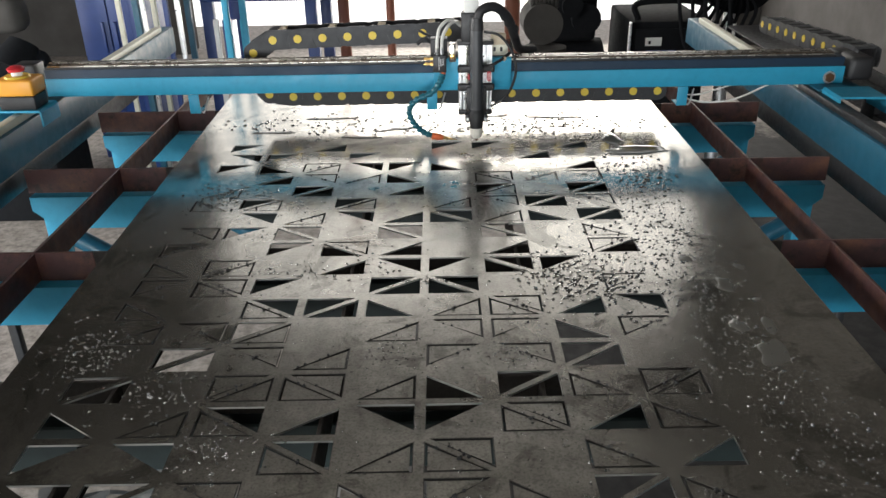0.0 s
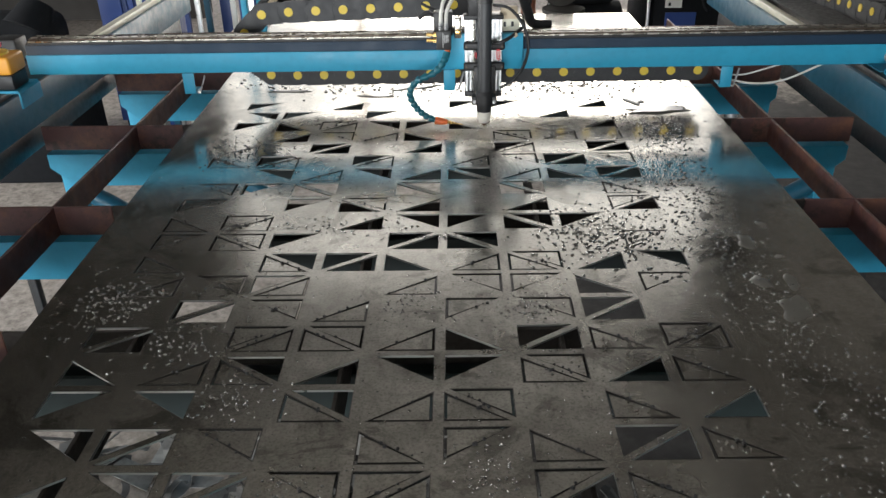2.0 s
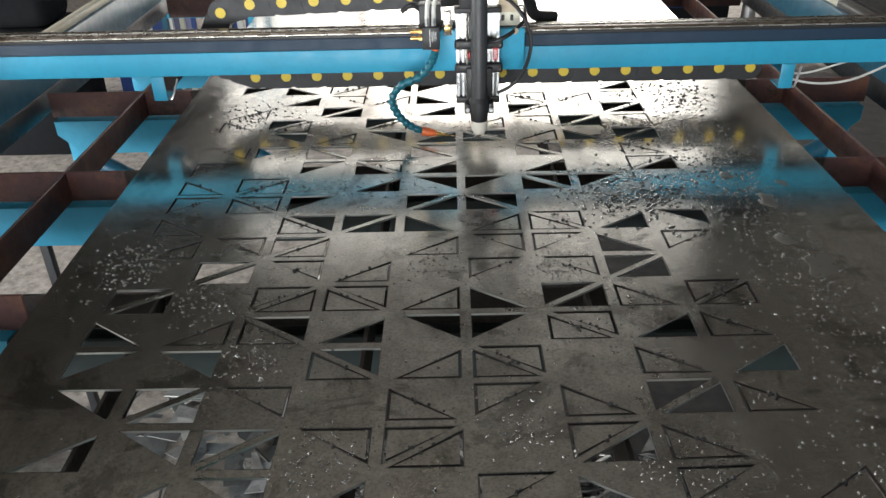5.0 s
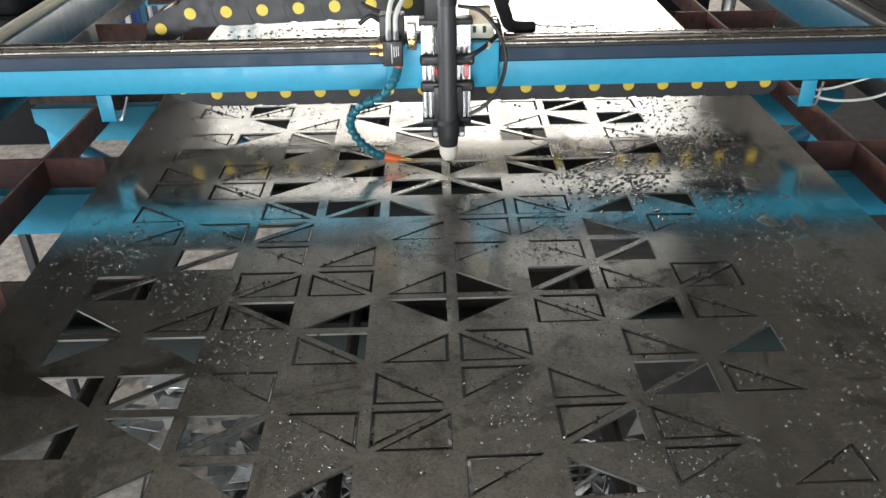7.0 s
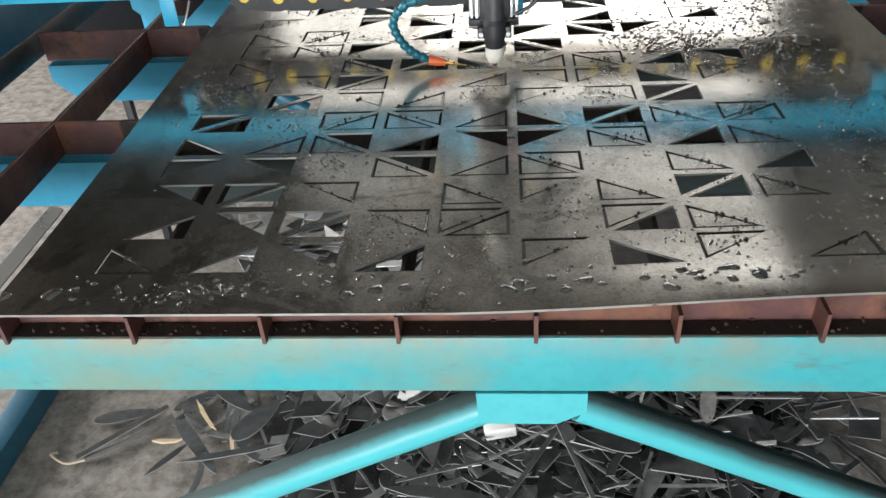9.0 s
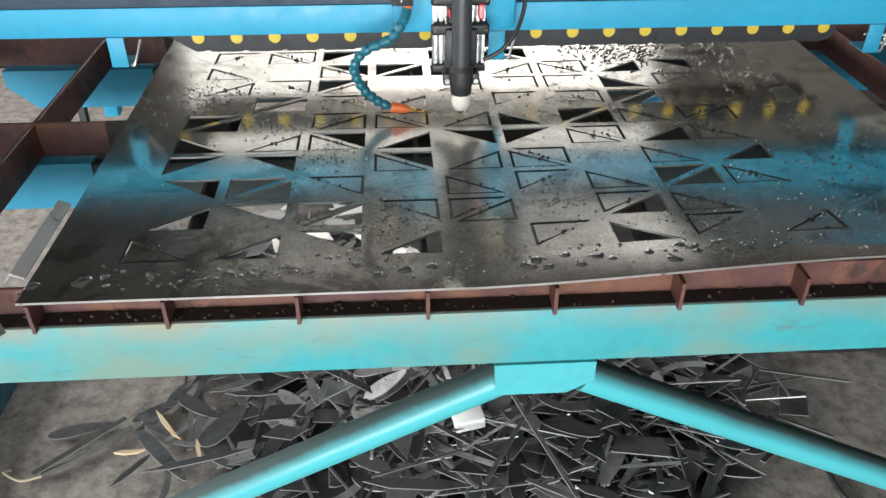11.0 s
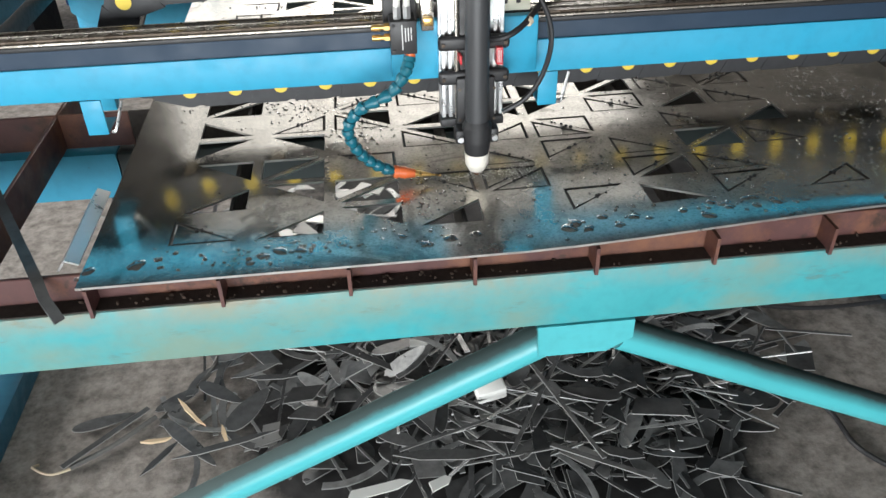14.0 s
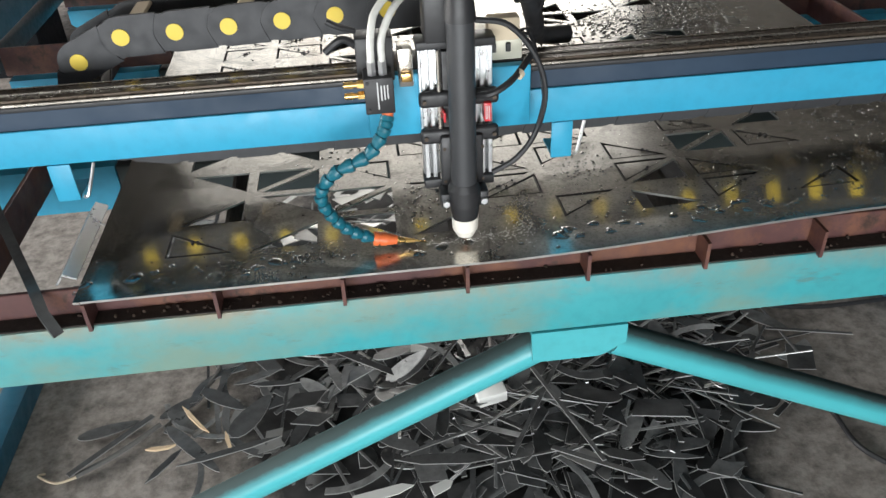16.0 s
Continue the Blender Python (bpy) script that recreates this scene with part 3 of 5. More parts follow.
solid("slag_beads", slag(), BLACK, "burnt black slag beads along the cuts", "slag", "stuff")

def burn_rims():
    """Scorched rims on the sheet round the cuts."""
    bm = bmesh.new()
    for state, x, y, dx, dy in cut_triangles():
        inner, outer = triangle(x, y, dx, dy, -0.0001), triangle(x, y, dx, dy, -0.0011 if state == "c" else -0.0006)
        a = [bm.verts.new((px, py, PZ + lift(px, py) + 0.0004)) for px, py in inner]
        b = [bm.verts.new((px, py, PZ + lift(px, py) + 0.0002)) for px, py in outer]
        for i in range(3):
            j = (i + 1) % 3
            bm.faces.new((a[i], a[j], b[j], b[i]))
    bmesh.ops.recalc_face_normals(bm, faces=bm.faces[:])
    for f in bm.faces:
        if f.normal.z < 0:
            f.normal_flip()
    return bm


solid("dross_rims", burn_rims(), BURNT, "scorched dross rims round the cuts", "dross", "stuff")


def crumbs():
    r = random.Random(21)
    bm = bmesh.new()
    for k in range(190):
        x, y = r.uniform(-0.44, 0.9), r.uniform(0.004, 0.026)
        if k % 3 == 0:
            x = r.gauss(-0.2, 0.12)
        q = 0.0024 * r.random() ** 2.5 + 0.0004
        bmesh.ops.create_icosphere(bm, subdivisions=1, radius=q, matrix=pose(x, y, 0.7625 + q * 0.4, r.uniform(0, 90), r.uniform(0, 90), 0) @ Matrix.Diagonal((1.6, 1, 0.7, 1)))
    return bm


solid("rust_crumbs", crumbs(), RUST_DUST, "rust flakes and cutting dust on the front beam", "rust flakes", "stuff")

# ---- gantry ----
# torch tip on the sheet, from the clip's start to its end
TIP = [(0, 0.251, 1.488), (1.5, 0.227, 1.348), (3.5, 0.194, 1.152), (7, 0.136, 0.826), (9, 0.104, 0.638), (11.5, 0.068, 0.416), (12.5, 0.053, 0.323), (13.5, 0.037, 0.226), (14.5, 0.020, 0.123), (15, 0.013, 0.082), (16, 0.004, 0.038)]


def tip_at(t):
    for (t0, x0, y0), (t1, x1, y1) in zip(TIP, TIP[1:]):
        if t <= t1:
            u = (t - t0) / (t1 - t0)
            return x0 + u * (x1 - x0), y0 + u * (y1 - y0)
    return TIP[-1][1:]


gantry = thing("gantry", "blue steel gantry beam with greasy linear rails", "gantry")
beam = part("beam", soft_box(-0.845, 1.19, 0.085, 0.130, 0.918, 0.984, 0.002), DEEP, gantry, "dark steel core of the beam")
part("front_panel", soft_box(-0.846, 1.192, 0.080, 0.0848, 0.916, 0.962, 0.0015), BLUE, gantry, "bright blue painted steel panel")
part("top_plate", soft_box(-0.84, 1.165, 0.083, 0.134, 0.9842, 0.990, 0.001), BLACK, gantry)
for y, z, r, mt in ((0.0865, 0.9915, 0.0012, RAIL), (0.096, 0.995, 0.006, GREASE), (0.105, 0.997, 0.0011, RAIL), (0.116, 0.995, 0.0055, GREASE), (0.126, 0.9955, 0.001, RAIL)):
    part("guide_rail", soft_box(-0.835, 1.16, y - r, y + r, 0.9902, z + 0.002, 0.0006, 1), mt, gantry, "worn bright steel guide rail with brown grease")
for x in (-0.474, 0.140, 0.785):
    b = part("hanger", soft_box(x - 0.0135, x + 0.0135, 0.0795, 0.0830, 0.866, 0.9155, 0.0012), BLUE, gantry, "blue flat steel hanger")
    part("foot", prism([(x - 0.012, 0.866), (x + 0.012, 0.866), (x + 0.012, 0.8685), (x - 0.012, 0.8685)], 0.0832, 0.13), BLUE, b)
    part("hook", tube([(x + 0.016, 0.085, 0.868), (x + 0.022, 0.086, 0.870), (x + 0.034, 0.10, 0.905)], 0.0022, 8, 6), ALU, b, "bright bent wire")
part("bolt", rod(bmesh.new(), (1.155, 0.0795, 0.934), (1.155, 0.074, 0.934), 0.012, n=6), COPPER, gantry, "rusty hexagon bolt")
part("washer", rod(bmesh.new(), (1.155, 0.0800, 0.934), (1.155, 0.0785, 0.934), 0.016, n=20), ALU, gantry)
for s, x in ((-1, -0.865), (1, 1.165)):
    part("end_plate", soft_box(x - 0.06, x + 0.06, 0.02, 0.2, 0.9136, 0.9176, 0.001), BLACK if s < 0 else BLUE_DARK, gantry)
    part("end_bracket", prism([(x - 0.05, 0.919), (x - 0.045, 0.925), (x + 0.065, 0.925), (x + 0.07, 0.919), (x + 0.07, 0.885), (x + 0.066, 0.885), (x + 0.066, 0.919), (x - 0.046, 0.921), (x - 0.046, 0.885), (x - 0.05, 0.885)], -0.075, 0.02), BLUE, gantry, "blue bent sheet bracket")
    part("drive_motor", soft_box(x - 0.03 + s * 0.06, x + 0.03 + s * 0.06, 0.14, 0.20, 0.93, 0.985, 0.006), BLACK, gantry, "black stepper motor")
    part("wheel_block", soft_box(x - 0.05, x + 0.05, 0.03, 0.19, 0.9125, 0.9135, 0.0004, 1), BLACK, gantry)
cover = part("end_cover", soft_box(1.2, 1.262, 0.07, 0.17, 0.925, 0.985, 0.012, 3), BLACK, gantry, "black plastic end cover")
part("limit_switch", soft_box(1.235, 1.275, -0.02, 0.05, 0.845, 0.905, 0.006), BLACK, gantry)
part("signal_cable", tube([(0.80, 0.11, 0.876), (0.86, 0.10, 0.868), (0.93, 0.10, 0.876), (1.02, 0.11, 0.912)], 0.0025, 24, 6), WHITE, gantry, "thin white cable")
part("signal_cable", tube([(0.79, 0.12, 0.885), (0.84, 0.12, 0.884), (0.9, 0.11, 0.905), (0.95, 0.12, 0.915)], 0.002, 24, 6), WHITE, gantry, "thin white cable")

estop = thing("emergency_stop", "orange box with a red emergency stop button", "emergency stop")
case = part("base", soft_box(-0.892, -0.806, -0.070, -0.002, 0.9252, 0.958, 0.004), BLACK, estop, "black plastic lower half")
part("cover", soft_box(-0.894, -0.804, -0.072, 0.0, 0.9582, 0.998, 0.006, 3), YELLOW_BOX, estop, "orange plastic upper half")
part("collar", rod(bmesh.new(), (-0.85, -0.036, 0.998), (-0.85, -0.036, 1.002), 0.030, 0.028, 28), YELLOW, estop, "yellow collar ring")
part("stem", rod(bmesh.new(), (-0.85, -0.036, 1.002), (-0.85, -0.036, 1.012), 0.0125, n=20), WHITE, estop, "white stem")
bm = rod(bmesh.new(), (-0.85, -0.036, 1.012), (-0.85, -0.036, 1.019), 0.018, 0.0205, 28)
rod(bm, (-0.85, -0.036, 1.019), (-0.85, -0.036, 1.024), 0.0205, 0.013, 28)
part("button", bm, RED, estop, "red mushroom button")

# ---- cable chain behind the beam ----
PITCH, LINKS, CHAIN_END, BEND_R, LOW_Z = 0.0655, 27, 0.747, 0.076, 0.8785
chain = thing("cable_chain", "black plastic cable chain with yellow pin caps", "cable chain")


def chain_point(s, cx):
    """Place along the chain: lower run, bend, upper run that rises a little."""
    low = CHAIN_END - cx
    if s < low:
        return CHAIN_END - s, LOW_Z
    s -= low
    rise = 0.03
    wrap = math.pi - rise
    if s < wrap * BEND_R:
        a = s / BEND_R
        return cx - BEND_R * math.sin(a), LOW_Z + BEND_R * (1 - math.cos(a))
    s -= wrap * BEND_R
    return cx - BEND_R * math.sin(wrap) + s * math.cos(rise), LOW_Z + BEND_R * (1 - math.cos(wrap)) + s * math.sin(rise)


def link_mesh():
    bm = bmesh.new()
    half = 0.0255
    for y0, y1, r in ((0.0, 0.005, half), (0.0, 0.005, half))[:1]:
        out = [(-half * math.sin(a), half * math.cos(a)) for a in (math.pi * k / 10 for k in range(11))]
        out += [(PITCH - 0.018, -half), (PITCH - 0.024, -half * 0.4), (PITCH - 0.0265, 0), (PITCH - 0.024, half * 0.4), (PITCH - 0.018, half)]
        f = prism(out, y0, y1)
        me = bpy.data.meshes.new("tmp")
        f.to_mesh(me)
        f.free()
        bm.from_mesh(me)
        bpy.data.meshes.remove(me)
        g = prism([(0.02, -half * 0.93), (PITCH - 0.005, -half * 0.93), (PITCH, 0), (PITCH - 0.005, half * 0.93), (0.02, half * 0.93)], y0 + 0.0015, y1 - 0.0012)
        me = bpy.data.meshes.new("tmp")
        g.to_mesh(me)
        g.free()
        bm.from_mesh(me)
        bpy.data.meshes.remove(me)
    return mesh_of("link", bm, CHAIN)


LINK = link_mesh()
LINK_BAR = mesh_of("cross_bar", soft_box(0.014, 0.034, 0.0052, 0.0578, 0.019, 0.0245, 0.002, 1), CARD)
LINK_LOW = mesh_of("cross_bar", soft_box(0.010, 0.042, 0.0052, 0.0578, -0.0245, -0.019, 0.002, 1), CHAIN)
PIN = mesh_of("pin_cap", rod(bmesh.new(), (0, -0.0016, 0), (0, 0.002, 0), 0.0105, 0.0105, 24), YELLOW)
links = []
for i in range(LINKS):
    ln = part("link", LINK, None, chain)
    links.append(ln)
    part("back_plate", LINK, None, ln).location = (0, 0.058, 0)
    part("pin_cap", PIN, None, ln, "yellow round pin cap")
    part("cross_bar", LINK_BAR if i % 2 else LINK_LOW, None, ln)
    part("cross_bar", LINK_LOW, None, ln)

# ---- torch carriage: its own zero is the torch tip's place on the sheet ----
torch = thing("torch_carriage", "plasma torch on an aluminium lifter with water spray hose", "plasma torch")
part("carriage_plate", soft_box(-0.104, 0.090, 0.060, 0.0745, 0.926, 1.003, 0.0025), BLUE, torch, "blue steel carriage plate")
part("carriage_top", soft_box(-0.10, 0.085, 0.0747, 0.134, 0.999, 1.004, 0.001), BLACK, torch)
lifter = part("lifter_back", soft_box(-0.043, 0.040, 0.046, 0.0598, 0.878, 1.040, 0.001), ALU, torch, "silver aluminium profile")
for x in (-0.0415, -0.0325, -0.0235, 0.0165, 0.0255, 0.0345):
    part("profile_rib", soft_box(x, x + 0.0055, 0.036, 0.0458, 0.878, 1.040, 0.0008, 1), ALU, lifter)
part("slide_plate", soft_box(-0.018, 0.0155, 0.030, 0.0458, 0.880, 1.038, 0.001), BLACK, lifter)
part("end_cap", soft_box(-0.046, 0.043, 0.030, 0.0605, 1.0402, 1.050, 0.002), BLACK, lifter)
part("end_cap", soft_box(-0.044, 0.041, 0.030, 0.0605, 0.866, 0.8778, 0.002), BLACK, lifter)
part("slide_rod", rod(bmesh.new(), (-0.022, 0.03, 0.88), (-0.022, 0.03, 1.04), 0.0028, n=10), RAIL, lifter)
motor = part("lift_motor", soft_box(-0.036, 0.012, 0.022, 0.070, 1.0502, 1.118, 0.003), BLACK, torch, "black stepper motor")
part("motor_cap", soft_box(-0.030, 0.006, 0.026, 0.066, 1.1182, 1.160, 0.004), WHITE, motor, "pale motor end")
part("motor_lid", soft_box(-0.036, 0.012, 0.022, 0.070, 1.1602, 1.185, 0.003), BLACK, motor)
for z in (0.983, 0.937):
    clip = part("clip", soft_box(-0.046, 0.046, 0.024, 0.0355, z - 0.0095, z + 0.0095, 0.005, 3), BLACK, torch, "black plastic clamp ring")
    for x in (-0.040, 0.040):
        part("screw", rod(bmesh.new(), (x, 0.0222, z), (x, 0.0205, z), 0.0024, n=12), GREASE, clip)
holder = part("holder_plate", soft_box(-0.024, 0.026, 0.0165, 0.0298, 0.868, 0.940, 0.003), BLACK, torch, "black torch holder")
for x in (-0.02, 0.025):
    for z in (0.882, 0.925):
        part("screw", rod(bmesh.new(), (x, 0.0166, z), (x, 0.0155, z), 0.002, n=10), GREASE, holder)
bm = rod(bmesh.new(), (0, 0, 0.876), (0, 0, 1.083), 0.0152, n=32)
tb = part("torch_tube", bm, TORCH, torch, "dark grey torch tube")
part("boot", rod(bmesh.new(), (0, 0, 1.083), (0, 0, 1.112), 0.0172, 0.0145, 28), BLACK, tb, "black rubber boot")
bm = rod(bmesh.new(), (0, 0, 0.862), (0, 0, 0.882), 0.0195, 0.0195, 32)
rod(bm, (0, 0, 0.882), (0, 0, 0.890), 0.0195, 0.0158, 32)
rod(bm, (0, 0, 0.842), (0, 0, 0.862), 0.0158, 0.0182, 32)
cl = part("collar", bm, BLACK, torch, "black clamp collar")
for x in (-0.0225, 0.0225):
    part("lug", soft_box(x - 0.006, x + 0.006, -0.006, 0.02, 0.857, 0.877, 0.003), BLACK, cl)
    part("nut", rod(bmesh.new(), (x, -0.0062, 0.866), (x, -0.011, 0.866), 0.0042, n=6), ALU, cl)
bm = rod(bmesh.new(), (0, 0, 0.826), (0, 0, 0.8425), 0.0155, 0.0165, 32)
rod(bm, (0, 0, 0.816), (0, 0, 0.826), 0.0105, 0.0155, 32)
cup = part("ceramic_cup", bm, CERAMIC, torch, "white ceramic shield cup")
part("nozzle_tip", rod(bmesh.new(), (0, 0, 0.808), (0, 0, 0.816), 0.0028, 0.006, 20), COPPER, cup, "burnt copper nozzle tip")
hose = part("torch_lead", tube([(0, 0, 1.100), (0.012, 0.004, 1.128), (0.045, 0.02, 1.132), (0.078, 0.055, 1.10), (0.10, 0.10, 1.045), (0.118, 0.15, 1.005), (0.16, 0.17, 0.995)], 0.0115, 40, 12), RUBBER, torch, "thick black torch cable")
for k in range(3):
    part("cable_tie", rod(bmesh.new(), (0.07 + 0.012 * k, 0.048 + 0.018 * k, 1.108 - 0.02 * k), (0.073 + 0.012 * k, 0.052 + 0.018 * k, 1.104 - 0.02 * k), 0.013, n=16), BLACK, hose)
part("sensor_wire", tube([(0.018, 0.02, 1.075), (0.055, 0.02, 1.066), (0.085, 0.02, 1.03), (0.098, 0.02, 0.985), (0.088, 0.015, 0.94), (0.065, 0.01, 0.91), (0.036, 0.012, 0.892)], 0.0034, 36, 8), RUBBER, torch, "black control wire")
part("sensor_wire", tube([(0.016, 0.01, 0.992), (0.035, 0.0, 0.998), (0.06, 0.012, 1.008), (0.088, 0.05, 1.02)], 0.0038, 24, 8), RUBBER, torch, "black control wire")
part("wire_tie", rod(bmesh.new(), (0.066, 0.018, 1.008), (0.070, 0.022, 1.010), 0.0055, n=12), CARD, torch)
cn = part("connector", soft_box(0.038, 0.075, 0.055, 0.075, 1.035, 1.062, 0.003), CARD, torch, "tan plastic connector")
for k in range(3):
    part("plug_wire", tube([(0.07, 0.06 + 0.004 * k, 1.04), (0.085, 0.05, 1.035 + 0.006 * k), (0.092, 0.03, 1.015), (0.096, 0.022, 0.99 - 0.004 * k)], 0.0016, 14, 6), RUBBER, cn)
part("cable_bracket", soft_box(0.03, 0.082, 0.076, 0.128, 1.0042, 1.034, 0.002), CREAM, torch, "pale switch box")
for k, x in enumerate((0.045, 0.062)):
    part("switch", soft_box(x, x + 0.006, 0.0725, 0.0758, 1.015, 1.026, 0.001, 1), BLACK, torch)
lim = part("limit_sensor", soft_box(0.0275, 0.036, 0.018, 0.0352, 0.955, 0.978, 0.001), RED, torch, "red printed sensor")
for k in range(3):
    part("print_bar", soft_box(0.0290 + 0.002 * k, 0.0300 + 0.002 * k, 0.0172, 0.0178, 0.958, 0.975, 0.0002, 1), INK, lim)
part("limit_sensor", soft_box(-0.019, -0.0165, 0.018, 0.0352, 0.958, 0.97, 0.0006), RED, torch, "red printed sensor")

# valve block, fittings and air lines
valve = part("valve_block", soft_box(-0.106, -0.0735, 0.008, 0.040, 0.980, 1.022, 0.0015), BLACK, torch, "black pneumatic valve block with white print")
for k in range(3):
    part("print_bar", soft_box(-0.088 + 0.0035 * k, -0.0865 + 0.0035 * k, 0.0072, 0.0078, 0.996 + 0.001 * k, 1.014, 0.0002, 1), INK, valve)
part("print_bar", soft_box(-0.092, -0.0905, 0.0072, 0.0078, 0.986, 1.018, 0.0002, 1), INK, valve)
for x, z in ((-0.102, 1.017), (-0.078, 1.006), (-0.102, 0.985)):
    part("screw", rod(bmesh.new(), (x, 0.0081, z), (x, 0.0065, z), 0.0022, n=10), RUBBER, valve)
for z in (1.012, 0.999):
    f = part("fitting", rod(bmesh.new(), (-0.106, 0.02, z), (-0.113, 0.02, z), 0.0048, n=6), BRASS, valve, "brass hose fitting")
    bm = rod(bmesh.new(), (-0.113, 0.02, z), (-0.118, 0.02, z), 0.003, n=14)
    rod(bm, (-0.118, 0.02, z), (-0.128, 0.02, z), 0.0042, 0.0036, 14)
    part("knob", bm, BRASS, valve, "brass hose fitting")
for k, x in enumerate((-0.096, -0.084)):
    part("fitting", rod(bmesh.new(), (x, 0.02, 1.022), (x, 0.02, 1.037), 0.0052, n=6), ALU, valve, "nickel hose fitting")
    part("air_line", tube([(x, 0.02, 1.036), (x + 0.002, 0.024, 1.062), (x + 0.010 + 0.006 * k, 0.04, 1.085), (x + 0.035, 0.075, 1.096 - 0.006 * k), (x + 0.06, 0.13, 1.07)], 0.0042, 28, 10), CLEAR, torch, "clear plastic air line")
bk = part("relay_box", soft_box(-0.112, -0.07, 0.042, 0.074, 1.004, 1.055, 0.002), BLACK, torch, "black solenoid box")
part("terminal", soft_box(-0.066, -0.05, 0.030, 0.058, 1.0, 1.045, 0.002), RAIL, torch)
part("terminal", soft_box(-0.064, -0.052, 0.020, 0.030, 1.01, 1.02, 0.001), BRASS, torch)
part("lever", tube([(-0.11, 0.05, 1.045), (-0.125, 0.045, 1.055), (-0.145, 0.04, 1.043)], 0.0045, 10, 8), BLACK, torch)
part("lever", tube([(-0.11, 0.055, 1.06), (-0.128, 0.05, 1.068), (-0.14, 0.05, 1.075)], 0.0035, 10, 8), BLACK, torch)

# jointed spray hose
HOSE = smooth_path([(-0.083, 0.014, 0.974), (-0.089, 0.008, 0.958), (-0.110, 0.002, 0.932), (-0.148, 0.0, 0.916), (-0.168, 0.0, 0.890), (-0.160, 0.0, 0.861), (-0.140, 0.0, 0.837), (-0.113, 0.0, 0.822)], 17)
part("hose_joint", rod(bmesh.new(), (-0.082, 0.016, 0.9795), (-0.083, 0.014, 0.973), 0.0068, 0.0068, 16), ORANGE, torch, "orange hose end")
for a, b in zip(HOSE, HOSE[1:]):
    d = (b - a).normalized()
    bm = rod(bmesh.new(), a - d * 0.001, a + d * 0.0040, 0.0078, 0.0082, 16)
    rod(bm, a + d * 0.0040, b + d * 0.001, 0.0080, 0.0044, 16)
    part("hose_joint", bm, TEAL, torch, "teal plastic hose joint")
a, b = Vector((-0.112, 0, 0.8215)), Vector((-0.084, 0, 0.8165))
d = (b - a).normalized()
bm = rod(bmesh.new(), a, a + d * 0.006, 0.0088, 0.0088, 18)
rod(bm, a + d * 0.006, a + d * 0.008, 0.0070, 0.0070, 18)
rod(bm, a + d * 0.008, a + d * 0.016, 0.0084, 0.0084, 18)
rod(bm, a + d * 0.016, b, 0.0078, 0.0055, 18)
nz = part("spray_nozzle", bm, ORANGE, torch, "orange plastic nozzle")
part("spray_tip", rod(bmesh.new(), b, b + d * 0.022, 0.0045, 0.0022, 14), BRASS, nz, "brass spray tip")
part("spray_pin", rod(bmesh.new(), b + d * 0.022, b + d * 0.036, 0.0014, 0.0011, 10), BRASS, nz)

# fine spray in front of the nozzle
r = random.Random(4)
verts, faces = [], []
for k in range(420):
    u = r.random() ** 0.7
    x = -0.05 + 0.135 * u
    w = 0.002 + 0.011 * u
    c = Vector((x, r.gauss(0, w), 0.8045 + abs(r.gauss(0, 0.002 + 0.004 * u))))
    q = r.uniform(0.0003, 0.00075)
    n = len(verts)
    verts += [c + q * Vector(d) for d in ((1, 0, 0), (-1, 0, 0), (0, 1, 0), (0, -1, 0), (0, 0, 1), (0, 0, -1))]
    faces += [(n + a, n + b, n + d) for a, b, d in ((0, 2, 4), (2, 1, 4), (1, 3, 4), (3, 0, 4), (2, 0, 5), (1, 2, 5), (3, 1, 5), (0, 3, 5))]
me = bpy.data.meshes.new("water_spray")
me.from_pydata(verts, [], faces)
me.materials.append(WHITE)
tagged(part("water_spray", me, None, torch, "fine white water spray"), kind="stuff")

# ---- scrap heap under the table ----


def scrap_shapes():
    """Offcuts: triangles, petals, strips, trapezes, curved strips."""
    rng = random.Random(5)
    shapes = []
    for k in range(4):
        w, h = rng.uniform(0.07, 0.12), rng.uniform(0.05, 0.09)
        shapes.append([(-w / 2, -h / 2), (w / 2, -h / 2), (-w / 2 + w * rng.uniform(0, 0.7), h / 2)])
    for k in range(4):
        w, h = rng.uniform(0.12, 0.17), rng.uniform(0.035, 0.05)
        shapes.append([(w / 2 * math.cos(a), h / 2 * math.sin(a) * (1 - 0.35 * math.cos(a) * (k % 2))) for a in (math.tau * i / 14 for i in range(14))])
    for k in range(4):
        w, h = rng.uniform(0.16, 0.34), rng.uniform(0.006, 0.014)
        shapes.append([(-w / 2, -h / 2), (w / 2, -h / 2), (w / 2, h / 2), (-w / 2, h / 2)])
    for k in range(4):
        w, h = rng.uniform(0.08, 0.14), rng.uniform(0.05, 0.08)
        shapes.append([(-w / 2, -h / 2), (w / 2, -h / 2 + 0.01), (w / 3, h / 2), (-w / 3 - 0.01 * k, h / 2 - 0.01)])
    for k in range(3):
        r, t = rng.uniform(0.10, 0.2), rng.uniform(0.012, 0.02)
        arc = [math.radians(-45 + 90 * i / 9) for i in range(10)]
        shapes.append([(r * math.cos(a) - r, r * math.sin(a)) for a in arc] + [((r - t) * math.cos(a) - r, (r - t) * math.sin(a)) for a in reversed(arc)])
    for k in range(2):
        r = rng.uniform(0.05, 0.07)
        shapes.append([(r * math.cos(a), r * 0.9 * math.sin(a)) for a in (math.pi * i / 9 for i in range(10))])
    return shapes


